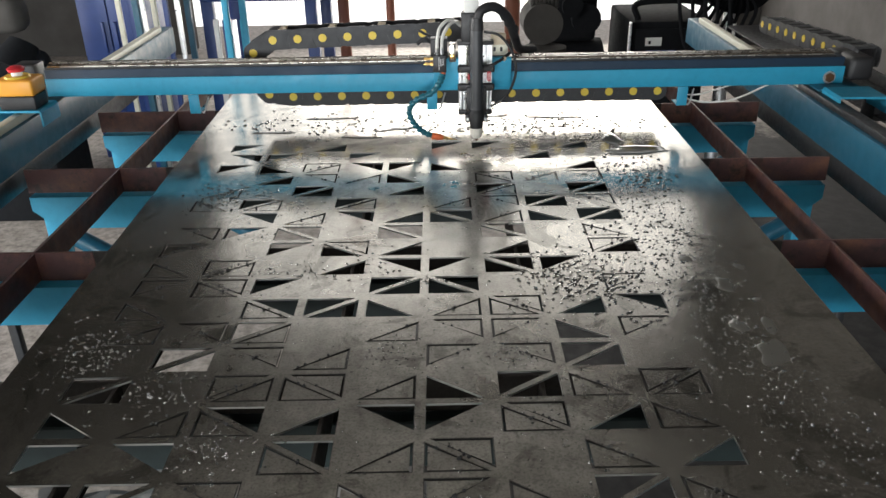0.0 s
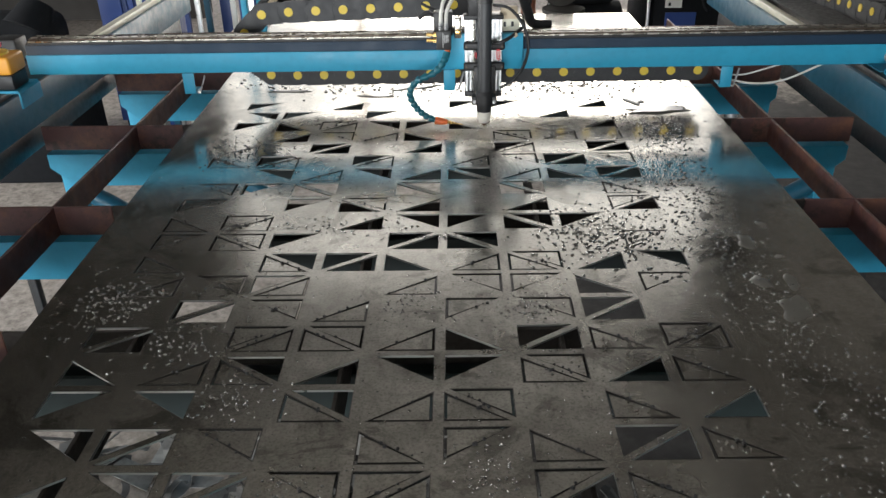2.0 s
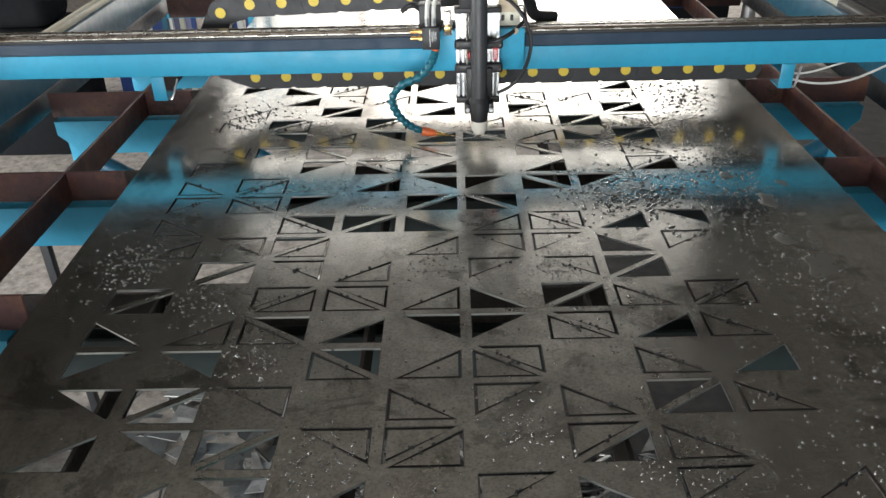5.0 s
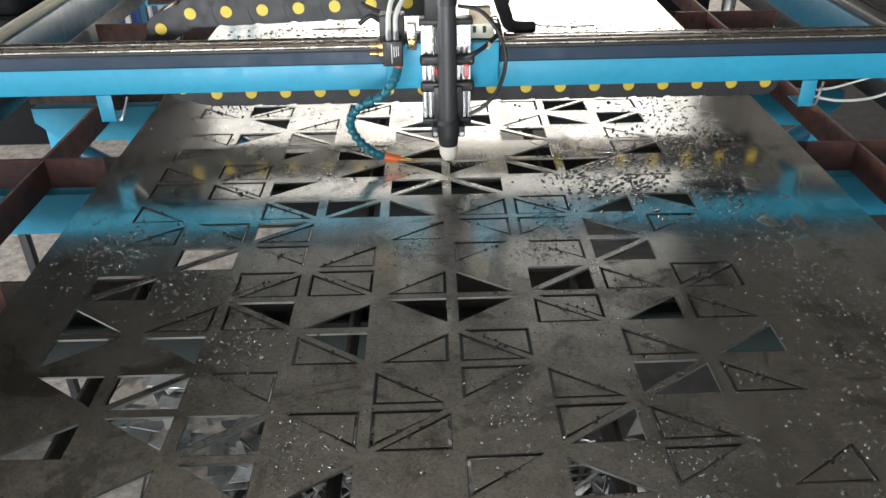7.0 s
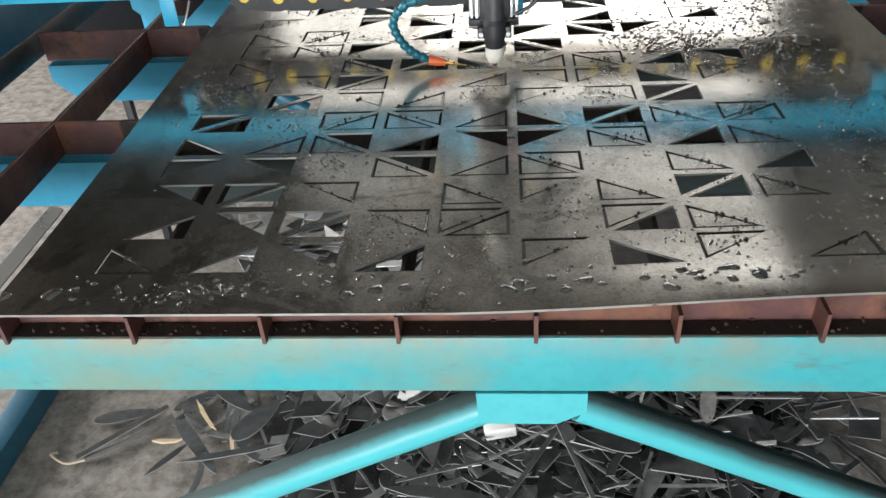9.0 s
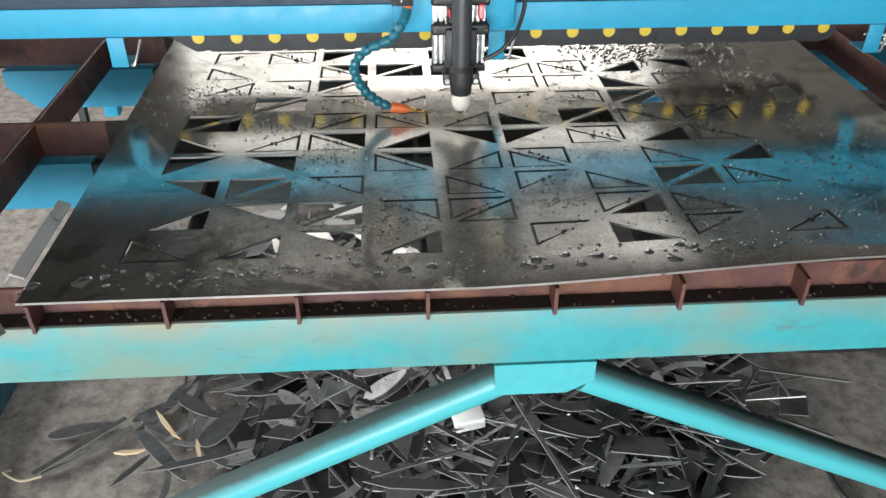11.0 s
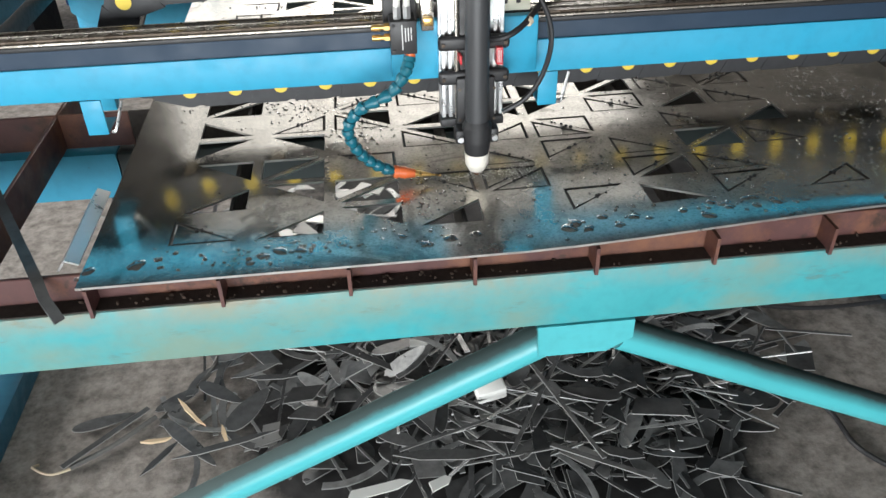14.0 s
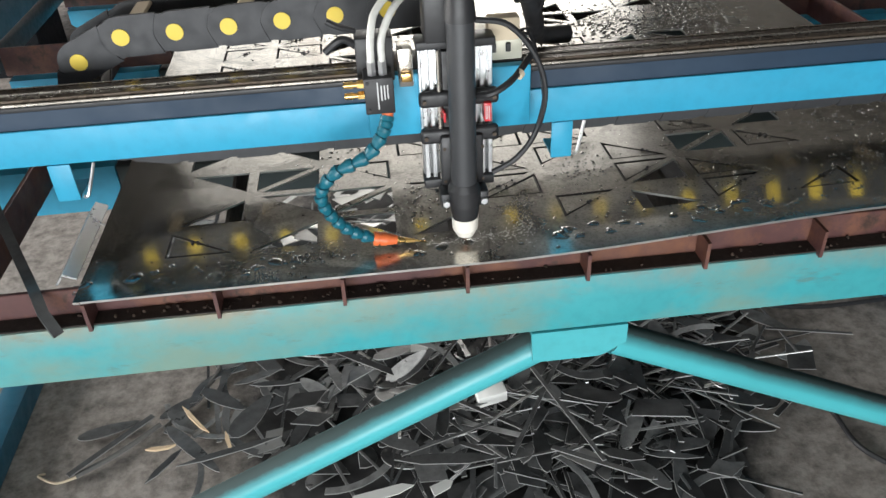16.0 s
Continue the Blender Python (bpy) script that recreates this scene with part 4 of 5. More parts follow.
heap = thing("scrap_heap", "loose heap of dark steel offcuts on the floor", "scrap heap")
SHAPES = [mesh_of("offcut", slab([(x * 0.88, y * 0.88) for x, y in s], -0.0014, 0.0014), SCRAP, False) for s in scrap_shapes()]
LIGHT_SHAPES = [mesh_of("offcut", slab([(x * 0.6, y * 0.6) for x, y in s], -0.0015, 0.0015), SCRAP_LIGHT, False) for s in scrap_shapes()[:4] + scrap_shapes()[12:16]]
for me in SHAPES:
    me.materials.append(SCRAP_EDGE)
    for p in me.polygons:
        p.material_index = 0 if abs(p.normal.z) > 0.6 else 1
rng = random.Random(11)
count = 0
PICK = SHAPES + SHAPES[8:12] * 2 + SHAPES[4:8] + SHAPES[16:19]
while count < 250:
    x, y = rng.gauss(0.22, 0.30), rng.gauss(0.62, 0.20)
    if count % 9 == 0:
        x, y = rng.uniform(-0.60, -0.25), rng.uniform(0.42, 0.78)
    if not (-0.62 < x < 1.0 and 0.22 < y < 1.25):
        continue
    q = ((x - 0.22) / 0.52) ** 2 + ((y - 0.62) / 0.40) ** 2
    if q > 1.6 and x > -0.2:
        continue
    rise = max(0.0, 1 - q) * 0.11
    lay = rng.uniform(0, 1)
    tilt = 24 * min(1, 0.25 + rise * 12)
    z = 0.012 + rise * lay + 0.02 * (tilt / 24)
    light = rng.random() < 0.06
    ob = part("offcut", rng.choice(LIGHT_SHAPES if light else PICK), None, heap, "bare bright steel offcut" if light else "")
    ob.matrix_basis = pose(x, y, z, rng.gauss(0, tilt * 0.5), rng.gauss(0, tilt * 0.5), rng.uniform(0, 360))
    count += 1



def long_offcut(kind, length, w):
    """A single offcut of its own size, lying along x."""
    h = length / 2
    if kind == "petal":
        out = [(h * math.cos(a), w / 2 * math.sin(a) * (1 - 0.3 * math.cos(a))) for a in (math.tau * i / 16 for i in range(16))]
    elif kind == "blade":
        out = [(-h, 0), (-h * 0.5, -w * 0.45), (h * 0.4, -w * 0.5), (h, -w * 0.1), (h * 0.5, w * 0.35), (-h * 0.4, w * 0.4)]
    elif kind == "tri":
        out = [(-h, -w * 0.4), (h, -w * 0.4), (-h * 0.2, w * 0.6)]
    elif kind == "quad":
        out = [(-h, -w * 0.3), (h * 0.3, -w * 0.5), (h, w * 0.2), (-h * 0.35, w * 0.5)]
    else:
        out = [(-h, -w / 2), (h, -w / 2), (h, w / 2), (-h, w / 2)]
    me = mesh_of("offcut", slab(out, -0.0014, 0.0014), SCRAP, False)
    me.materials.append(SCRAP_EDGE)
    for p in me.polygons:
        p.material_index = 0 if abs(p.normal.z) > 0.6 else 1
    return me


TOP_PIECES = (("petal", -0.491, 0.582, 0.05, 0.131, 0.032, -37), ("petal", -0.421, 0.512, 0.06, 0.136, 0.052, 56), ("petal", -0.754, 0.570, 0.006, 0.137, 0.034, 14),
              ("strip", -0.736, 0.520, 0.010, 0.215, 0.014, 45), ("petal", -0.552, 0.472, 0.02, 0.20, 0.030, -48), ("blade", -0.609, 0.442, 0.012, 0.114, 0.018, 54))
REST_PIECES = (("blade", -0.467, 0.445, 0.03, 0.228, 0.018, 12), ("quad", -0.303, 0.544, 0.06, 0.102, 0.05, 17), ("blade", -0.374, 0.607, 0.06, 0.12, 0.018, -4),
               ("petal", -0.235, 0.605, 0.06, 0.103, 0.022, -75), ("strip", -0.172, 0.641, 0.07, 0.234, 0.016, -40), ("blade", -0.421, 0.657, 0.04, 0.115, 0.022, 17),
               ("quad", -0.400, 0.710, 0.03, 0.098, 0.04, -47), ("quad", -0.289, 0.493, 0.05, 0.094, 0.045, 0))
FRONT_PIECES = (("strip", 0.238, 0.372, 0.13, 0.326, 0.009, -74), ("strip", 0.206, 0.420, 0.12, 0.347, 0.009, -121), ("strip", 0.092, 0.389, 0.11, 0.176, 0.010, -39),
                ("petal", 0.590, 0.428, 0.02, 0.123, 0.036, 26), ("petal", 0.663, 0.430, 0.03, 0.099, 0.040, -29), ("blade", 0.566, 0.508, 0.03, 0.129, 0.024, -27),
                ("tri", 0.448, 0.406, 0.06, 0.070, 0.05, -4), ("tri", 0.363, 0.388, 0.07, 0.067, 0.045, -41), ("blade", 0.350, 0.542, 0.08, 0.068, 0.022, -14))
SIDE_PIECES = (("petal", 0.414, 0.491, 0.06, 0.068, 0.040, 34), ("blade", 0.343, 0.280, 0.07, 0.093, 0.028, -24), ("quad", 0.552, 0.246, 0.03, 0.072, 0.045, -18),
               ("strip", 0.292, 0.258, 0.08, 0.210, 0.012, -36), ("tri", 0.314, 0.461, 0.08, 0.093, 0.040, -10), ("blade", 0.461, 0.294, 0.03, 0.124, 0.014, -10),
               ("tri", 0.096, 0.345, 0.08, 0.082, 0.035, -8), ("quad", 0.728, 0.754, 0.012, 0.101, 0.05, -40), ("blade", 0.778, 0.641, 0.01, 0.044, 0.03, 6),
               ("strip", 0.934, 0.640, 0.012, 0.205, 0.008, -15), ("blade", -0.011, 0.296, 0.10, 0.212, 0.030, -3))
for kind, x, y, z, length, w, a in TOP_PIECES + REST_PIECES + FRONT_PIECES + SIDE_PIECES:
    part("offcut", long_offcut(kind, length, w), None, heap).matrix_basis = pose(x, y, z + 0.01, rng.gauss(0, 3) if z > 0.02 else 0, rng.gauss(0, 3) if z > 0.02 else 0, a)
fill = bmesh.new()
for k in range(620):
    x, y = rng.gauss(0.24, 0.27), rng.gauss(0.60, 0.20)
    q = ((x - 0.24) / 0.56) ** 2 + ((y - 0.60) / 0.40) ** 2
    if q > 1.15 or y < 0.2:
        continue
    me = rng.choice(SHAPES if k % 3 else SHAPES[8:12])
    n0 = len(fill.verts)
    fill.from_mesh(me)
    fill.verts.ensure_lookup_table()
    bmesh.ops.transform(fill, matrix=pose(x, y, 0.01 + max(0.0, 1 - q) * 0.07 * rng.random(), rng.gauss(0, 14), rng.gauss(0, 14), rng.uniform(0, 360)), verts=fill.verts[n0:])
for k in range(150):
    x, y = rng.gauss(-0.42, 0.22), rng.gauss(1.20, 0.24)
    if not (-0.95 < x < 0.3 and 0.72 < y < 1.45):
        continue
    n0 = len(fill.verts)
    fill.from_mesh(rng.choice(SHAPES))
    fill.verts.ensure_lookup_table()
    bmesh.ops.transform(fill, matrix=pose(x, y, 0.01 + 0.03 * rng.random(), rng.gauss(0, 9), rng.gauss(0, 9), rng.uniform(0, 360)), verts=fill.verts[n0:])
# lighter pieces stand in for lit scrap seen through the cuts
for k in range(26):
    ob = part("offcut", rng.choice(LIGHT_SHAPES), None, heap, "bare bright steel offcut")
    ob.matrix_basis = pose(rng.uniform(-0.72, -0.08), rng.uniform(1.0, 1.5), 0.05 + 0.002 * k, rng.gauss(0, 8), rng.gauss(0, 8), rng.uniform(0, 360)) @ Matrix.Diagonal((1.5, 1.2, 1, 1))
tagged(part("offcut_litter", fill, SCRAP, heap, "", False), kind="stuff").data.materials.append(SCRAP_EDGE)

for x, y, a, n in ((-0.56, 0.565, -52, 0), (-0.475, 0.485, -72, 1), (-0.625, 0.49, 5, 2)):
    r = 0.055 if n == 0 else 0.032
    sp = [(-r, -0.001), (-r * 0.3, -0.007), (r * 0.6, -0.005), (r, 0.003), (r * 0.3, 0.002), (-r * 0.5, 0.003)]
    ob = solid("wood_splinter", slab(sp, 0, 0.006), WOOD, "pale splintered strip of wood on the floor", "wood splinter", group="wood splinters")
    ob.matrix_basis = pose(x, y, 0.022, 3, 4, a)
bm = soft_box(-0.032, 0.032, -0.024, 0.024, 0, 0.035, 0.004)
ob = solid("white_box", bm, WHITE, "small dirty white box lying on the scrap", "box")
ob.matrix_basis = pose(0.103, 0.462, 0.10, 10, -6, 8)
for x, y, a, w in ((-0.148, 0.235, 15, 0.135), (-0.03, 0.235, 30, 0.05), (-0.03, 0.643, 10, 0.06)):
    ob = solid("white_offcut", slab([(-w / 2, -0.010), (w / 4, -0.011), (w / 2, -0.002), (w / 3, 0.009), (-w / 2.6, 0.012)], 0, 0.003), WHITE, "white painted steel offcut on the scrap heap", "offcut", group="white offcuts")
    ob.matrix_basis = pose(x, y, 0.10, 6, 4, a)
# white colour stands in for door light glaring off this scrap
for k in range(12):
    w = rng.uniform(0.05, 0.11)
    ob = solid("white_offcut", slab([(-w / 2, -0.008), (w / 4, -0.011), (w / 2, -0.002), (w / 3, 0.009), (-w / 2.6, 0.008)], 0, 0.003), WHITE, "steel offcut among the scrap under the table, coloured white for its glare", "offcut", group="white offcuts")
    ob.matrix_basis = pose(-0.22 + rng.uniform(-0.16, 0.2), 1.62 + rng.uniform(-0.2, 0.2), 0.004 + 0.004 * k, 0, 0, rng.uniform(-50, 60))
ob = solid("rubber_strip", tube([(-0.52, 0.83, 0.02), (-0.53, 0.72, 0.015), (-0.59, 0.62, 0.012), (-0.63, 0.56, 0.012)], 0.006, 20, 6), GREY_RUBBER, "dusty grey rubber strip on the floor", "strip")
ob = solid("rubber_strip", tube([(-0.64, 0.57, 0.016), (-0.72, 0.50, 0.012), (-0.80, 0.45, 0.01)], 0.006, 20, 6), GREY_RUBBER, "dusty grey rubber strip on the floor", "strip")
solid("floor_wire", tube([(-0.80, 0.45, 0.006), (-0.84, 0.44, 0.006), (-0.88, 0.46, 0.01), (-0.87, 0.47, 0.006)], 0.003, 20, 6), CARD, "loose pale wire on the concrete floor", "wire")
solid("floor_hose", tube([(0.72, 0.86, 0.01), (0.85, 0.78, 0.01), (1.0, 0.74, 0.01), (1.2, 0.74, 0.01)], 0.006, 24, 8), BLACK, "thin black hose on the stained floor", "hose")
solid("floor_hose", tube([(0.80, 0.52, 0.01), (0.86, 0.40, 0.01), (0.87, 0.28, 0.01), (0.95, 0.18, 0.01)], 0.006, 24, 8), BLACK, "thin black hose on the stained floor", "hose")

# things on the slats


def ribbon(points, wide, thick):
    """A bent flat bar through the points, its flat side up."""
    bm = bmesh.new()
    p = [Vector(q) for q in points]
    rings = []
    for i, c in enumerate(p):
        d = (p[min(i + 1, len(p) - 1)] - p[max(i - 1, 0)]).normalized()
        u = d.cross(Vector((0, 0, 1))).normalized() * wide / 2
        w = u.normalized().cross(d) * thick / 2
        rings.append([bm.verts.new(c + v) for v in (u + w, u - w, -u - w, -u + w)])
    for a, b in zip(rings, rings[1:]):
        for k in range(4):
            bm.faces.new((a[k], a[(k + 1) % 4], b[(k + 1) % 4], b[k]))
    bm.faces.new(rings[0][::-1])
    bm.faces.new(rings[-1])
    bmesh.ops.recalc_face_normals(bm, faces=bm.faces[:])
    return bm


strip = solid("steel_strip", ribbon([(-0.484, -0.013, 0.762), (-0.497, -0.002, 0.788), (-0.507, 0.018, 0.801), (-0.520, 0.042, 0.8015), (-0.60, 0.190, 0.806), (-0.668, 0.318, 0.812)], 0.013, 0.004), SCRAP, "bent flat steel strip leaning over the slats", "steel strip")
part("tip", ribbon([(-0.6685, 0.319, 0.8122), (-0.677, 0.335, 0.813)], 0.014, 0.006), WHITE, strip, "white painted tip")
solid("guide_strip", prism([(-0.491, 0.7972), (-0.479, 0.812), (-0.464, 0.805), (-0.4645, 0.8025), (-0.479, 0.809), (-0.488, 0.7972)], 0.038, 0.206), ALU, "bright aluminium angle piece beside the sheet", "strip")

# ---- water on the sheet ----


def drops():
    """Beads of water in patches, each a low dome with an uneven rim."""
    r = random.Random(3)
    verts, faces = [], []
    holes = [triangle(x, y, dx, dy) for s, x, y, dx, dy in cut_triangles() if s == "o"]

    def inside(x, y):
        for a, b, c in holes:
            d = [(q[0] - p[0]) * (y - p[1]) - (q[1] - p[1]) * (x - p[0]) for p, q in ((a, b), (b, c), (c, a))]
            if all(v >= 0 for v in d) or all(v <= 0 for v in d):
                return True
        return False

    def bead(x, y, s, flat=0.58):
        if inside(x, y) or not (PX0 + 0.01 < x < PX1 - 0.01 and PY0 + 0.012 < y < PY1 - 0.01):
            return
        z = PZ + lift(x, y) + 0.0001
        n = 10
        base = len(verts)
        ax, turn = r.uniform(0.75, 1.5), r.uniform(0, math.pi)
        c, sn = math.cos(turn), math.sin(turn)
        rim = [r.uniform(0.72, 1.25) if s > 0.004 else r.uniform(0.88, 1.12) for _ in range(n)]
        for rr, zz in ((1.0, 0.0), (0.90, 0.42), (0.62, 0.80)):
            for k in range(n):
                a = math.tau * k / n
                u, v = s * rr * rim[k] * math.cos(a) * ax, s * rr * rim[k] * math.sin(a)
                verts.append((x + c * u - sn * v, y + sn * u + c * v, z + zz * s * flat))
        verts.append((x, y, z + s * flat))
        for ring in range(2):
            for k in range(n):
                a, b = base + ring * n + k, base + ring * n + (k + 1) % n
                faces.append((a, b, b + n, a + n))
        for k in range(n):
            faces.append((base + 2 * n + k, base + 2 * n + (k + 1) % n, base + 3 * n))

    patches = ((0.60, 0.95, 0.06, 0.20, 330, 0.0042), (0.63, 0.62, 0.07, 0.14, 220, 0.0032), (0.62, 0.35, 0.08, 0.10, 170, 0.0032), (0.62, 1.28, 0.06, 0.07, 90, 0.0055),
               (0.38, 0.80, 0.05, 0.035, 190, 0.0040), (-0.37, 0.55, 0.035, 0.045, 120, 0.0030), (-0.30, 1.17, 0.05, 0.04, 90, 0.0040), (-0.24, 0.45, 0.04, 0.035, 70, 0.0030),
               (-0.13, 0.33, 0.03, 0.03, 80, 0.0032), (0.08, 0.55, 0.03, 0.03, 60, 0.0026), (0.26, 0.53, 0.025, 0.02, 90, 0.0026), (-0.03, 0.15, 0.03, 0.025, 70, 0.0030),
               (0.19, 0.19, 0.02, 0.03, 50, 0.0030), (0.36, 0.12, 0.05, 0.02, 80, 0.0024), (0.60, 0.12, 0.08, 0.05, 120, 0.0032), (0.0, 0.028, 0.26, 0.010, 17, 0.0130), (0.1, 0.045, 0.3, 0.02, 50, 0.0045),
               (0.45, 0.035, 0.16, 0.012, 13, 0.0115), (0.12, 0.76, 0.04, 0.01, 90, 0.0028), (-0.05, 0.80, 0.07, 0.02, 90, 0.0036), (-0.1, 1.0, 0.2, 0.1, 130, 0.0032),
               (0.30, 1.22, 0.15, 0.1, 130, 0.0036), (0.40, 1.62, 0.22, 0.06, 210, 0.0065), (-0.1, 1.66, 0.22, 0.05, 130, 0.0065), (0.1, 0.5, 0.3, 0.35, 260, 0.0022),
               (-0.25, 0.022, 0.12, 0.016, 26, 0.0050), (-0.33, 0.58, 0.05, 0.05, 40, 0.0034), (0.30, 0.30, 0.16, 0.12, 120, 0.0030), (0.40, 0.72, 0.06, 0.04, 150, 0.0048), (0.58, 0.80, 0.07, 0.12, 200, 0.0040))
    for px, py, sx, sy, number, size in patches:
        for _ in range(int(number * 2.2)):
            bead(r.gauss(px, sx), r.gauss(py, sy), (0.50, 0.5)[size > 0.01] * size * r.uniform(0.35, 1.3) ** 1.4, 0.22 if size > 0.01 else 0.7)
    me = bpy.data.meshes.new("water_drops")
    me.from_pydata(verts, [], faces)
    me.materials.append(WATER)
    me.polygons.foreach_set("use_smooth", [True] * len(me.polygons))
    return me


tagged(new("water_drops", drops()), "clear water beads scattered over the steel sheet", "water drops", kind="stuff")


def puddle(x, y, w, h, seed, turn=0):
    """A flat pool with a wandering rim and a rounded lip."""
    rr = random.Random(seed)
    ph = [(rr.uniform(0, math.tau), rr.uniform(0.05, 0.22) / (k + 1) ** 0.5) for k in range(6)]
    bm = bmesh.new()
    n = 44
    rings = []
    for q, z in ((1, 0.0002), (0.97, 0.0011), (0.90, 0.0017), (0.5, 0.0019)):
        ring = []
        for k in range(n):
            a = math.tau * k / n
            f = 1 + sum(m * math.sin((j + 2) * a + p) for j, (p, m) in enumerate(ph))
            ring.append(bm.verts.new((w * q * f * math.cos(a), h * q * f * math.sin(a), z)))
        rings.append(ring)
    for a, b in zip(rings, rings[1:]):
        for k in range(n):
            bm.faces.new((a[k], a[(k + 1) % n], b[(k + 1) % n], b[k]))
    bm.faces.new(rings[-1])
    ob = solid("puddle", bm, POOL, "shallow pool of water on the steel sheet", "puddle", group="puddles")
    ob.matrix_basis = pose(x, y, PZ, 0, 0, turn)


for i, (x, y, w, h, a) in enumerate(((0.645, 1.415, 0.085, 0.03, 0), (0.60, 1.50, 0.02, 0.055, 10), (0.68, 0.60, 0.03, 0.03, 20), (0.66, 0.52, 0.035, 0.045, -20), (0.71, 0.47, 0.02, 0.02, 0), (0.69, 0.68, 0.022, 0.015, 30), (0.64, 0.73, 0.016, 0.022, 0), (0.62, 0.60, 0.012, 0.02, 15), (0.73, 0.55, 0.014, 0.02, -30), (0.66, 0.41, 0.012, 0.012, 0), (0.60, 0.83, 0.012, 0.012, 0), (0.69, 0.79, 0.012, 0.018, 0), (0.05, 1.62, 0.07, 0.012, 20), (-0.28, 1.60, 0.05, 0.008, 0),
                                     (0.48, 1.70, 0.06, 0.01, -5), (0.30, 1.72, 0.05, 0.008, 4), (-0.15, 1.72, 0.06, 0.008, 3), (-0.05, 1.55, 0.05, 0.01, 0))):
    puddle(x, y, w, h, i, a)

# ---- the hall behind the table ----


def cabinet(x0, x1, y0, y1, h):
    c = thing("steel_cabinet", "dark blue steel cabinet with pale stacked sheets beside it", "cabinet")
    body = part("body", soft_box(x0, x1, y0, y1, 0.05, h, 0.006), NAVY, c)
    part("door", soft_box(x0 + 0.01, (x0 + x1) / 2 - 0.003, y0 - 0.014, y0 - 0.001, 0.09, h - 0.03, 0.004), NAVY, c)
    part("door", soft_box((x0 + x1) / 2 + 0.003, x1 - 0.01, y0 - 0.014, y0 - 0.001, 0.09, h - 0.03, 0.004), NAVY, c)
    for sx in (-1, 1):
        part("handle", soft_box((x0 + x1) / 2 + sx * 0.03 - 0.006, (x0 + x1) / 2 + sx * 0.03 + 0.006, y0 - 0.03, y0 - 0.014, 0.6, 0.75, 0.003), NAVY, c)
    for x in (x0 + 0.03, x1 - 0.03):
        for y in (y0 + 0.03, y1 - 0.03):
            part("foot", rod(bmesh.new(), (x, y, 0), (x, y, 0.05), 0.015), MATT, c)


cabinet(-1.60, -1.30, 3.55, 3.95, 1.5)

rack = thing("pipe_rack", "teal steel rack with upright posts and stored profiles", "rack")
for x, y in ((-1.20, 3.25), (-1.06, 3.55), (-0.80, 3.25), (-0.735, 3.30)):
    part("post", soft_box(x - 0.014, x + 0.014, y - 0.014, y + 0.014, 0, 1.5, 0.003), BLUE_DARK if x < -1 else BLUE, rack)
for z in (0.9, 0.5):
    part("cross_rail", soft_box(-1.185, -0.75, 3.238, 3.262, z, z + 0.03, 0.003), BLUE, rack)
for k in range(6):
    x = -1.34 + 0.055 * k
    part("profile", soft_box(x - 0.011, x + 0.011, 3.4, 3.42, 0.0, 1.35 + 0.03 * (k % 3), 0.002), (CREAM, NAVY, ALU)[k % 3], rack, "pale steel profile standing on end")
bench = thing("workbench", "navy steel workbench with rolled blue sheeting", "workbench")
part("top", soft_box(-1.06, -0.46, 3.75, 4.4, 0.80, 0.86, 0.006), NAVY, bench)
for x in (-1.03, -0.50):
    for y in (3.79, 4.35):
        part("leg", soft_box(x - 0.03, x + 0.03, y - 0.03, y + 0.03, 0, 0.80, 0.004), NAVY, bench)
part("roll", rod(bmesh.new(), (-1.0, 4.0, 0.91), (-0.6, 4.0, 0.91), 0.045, n=20), BLUE, bench, "blue rolled sheeting")
for k in range(4):
    x = -0.99 + 0.045 * k
    part("upright_strip", soft_box(x, x + 0.026, 3.70, 3.72, 0.0, 0.72, 0.002), (WHITE, NAVY, ALU, BLUE)[k], bench)

for x, y, r in ((-0.43, 4.6, 0.035), (-0.18, 5.2, 0.03), (0.62, 5.0, 0.02), (0.35, 5.6, 0.02)):
    solid("steel_post", rod(bmesh.new(), (x, y, 0), (x, y, 2.6), r, n=16), BROWN, "rusty brown steel post standing by the gateway", "post", group="gateway posts")
bk = thing("bucket", "red plastic bucket on a brown stand", "bucket")
bm = rod(bmesh.new(), (0.63, 4.9, 0.78), (0.63, 4.9, 1.05), 0.085, 0.11, 24)
part("pail", bm, RED, bk)
part("stand", rod(bmesh.new(), (0.63, 4.9, 0.0), (0.63, 4.9, 0.78), 0.05, 0.05, 16), BROWN, bk)
part("rim", rod(bmesh.new(), (0.63, 4.9, 1.05), (0.63, 4.9, 1.065), 0.115, 0.115, 24), RED, bk)

src = thing("power_source", "black plasma power source on wheels", "power source")
part("body", soft_box(0.98, 1.32, 3.05, 3.5, 0.12, 0.80, 0.012), MATT, src)
part("front_panel", soft_box(1.0, 1.30, 3.036, 3.049, 0.15, 0.77, 0.003), MATT, src)
part("corner_strip", soft_box(0.972, 0.982, 3.03, 3.05, 0.14, 0.80, 0.002), ALU, src, "bright corner strip")
lab = part("rating_label", soft_box(1.045, 1.115, 3.032, 3.0355, 0.70, 0.735, 0.0005, 1), WHITE, src, "white label with a dark mark")
part("mark", soft_box(1.058, 1.068, 3.0300, 3.0318, 0.708, 0.722, 0.0004, 1), MATT, lab)
part("side_label", soft_box(1.05, 1.18, 3.032, 3.0355, 0.55, 0.68, 0.0005, 1), NAVY, src)
part("handle", tube([(1.02, 3.1, 0.8), (1.02, 3.1, 0.87), (1.28, 3.1, 0.87), (1.28, 3.1, 0.8)], 0.014, 24, 8), MATT, src)
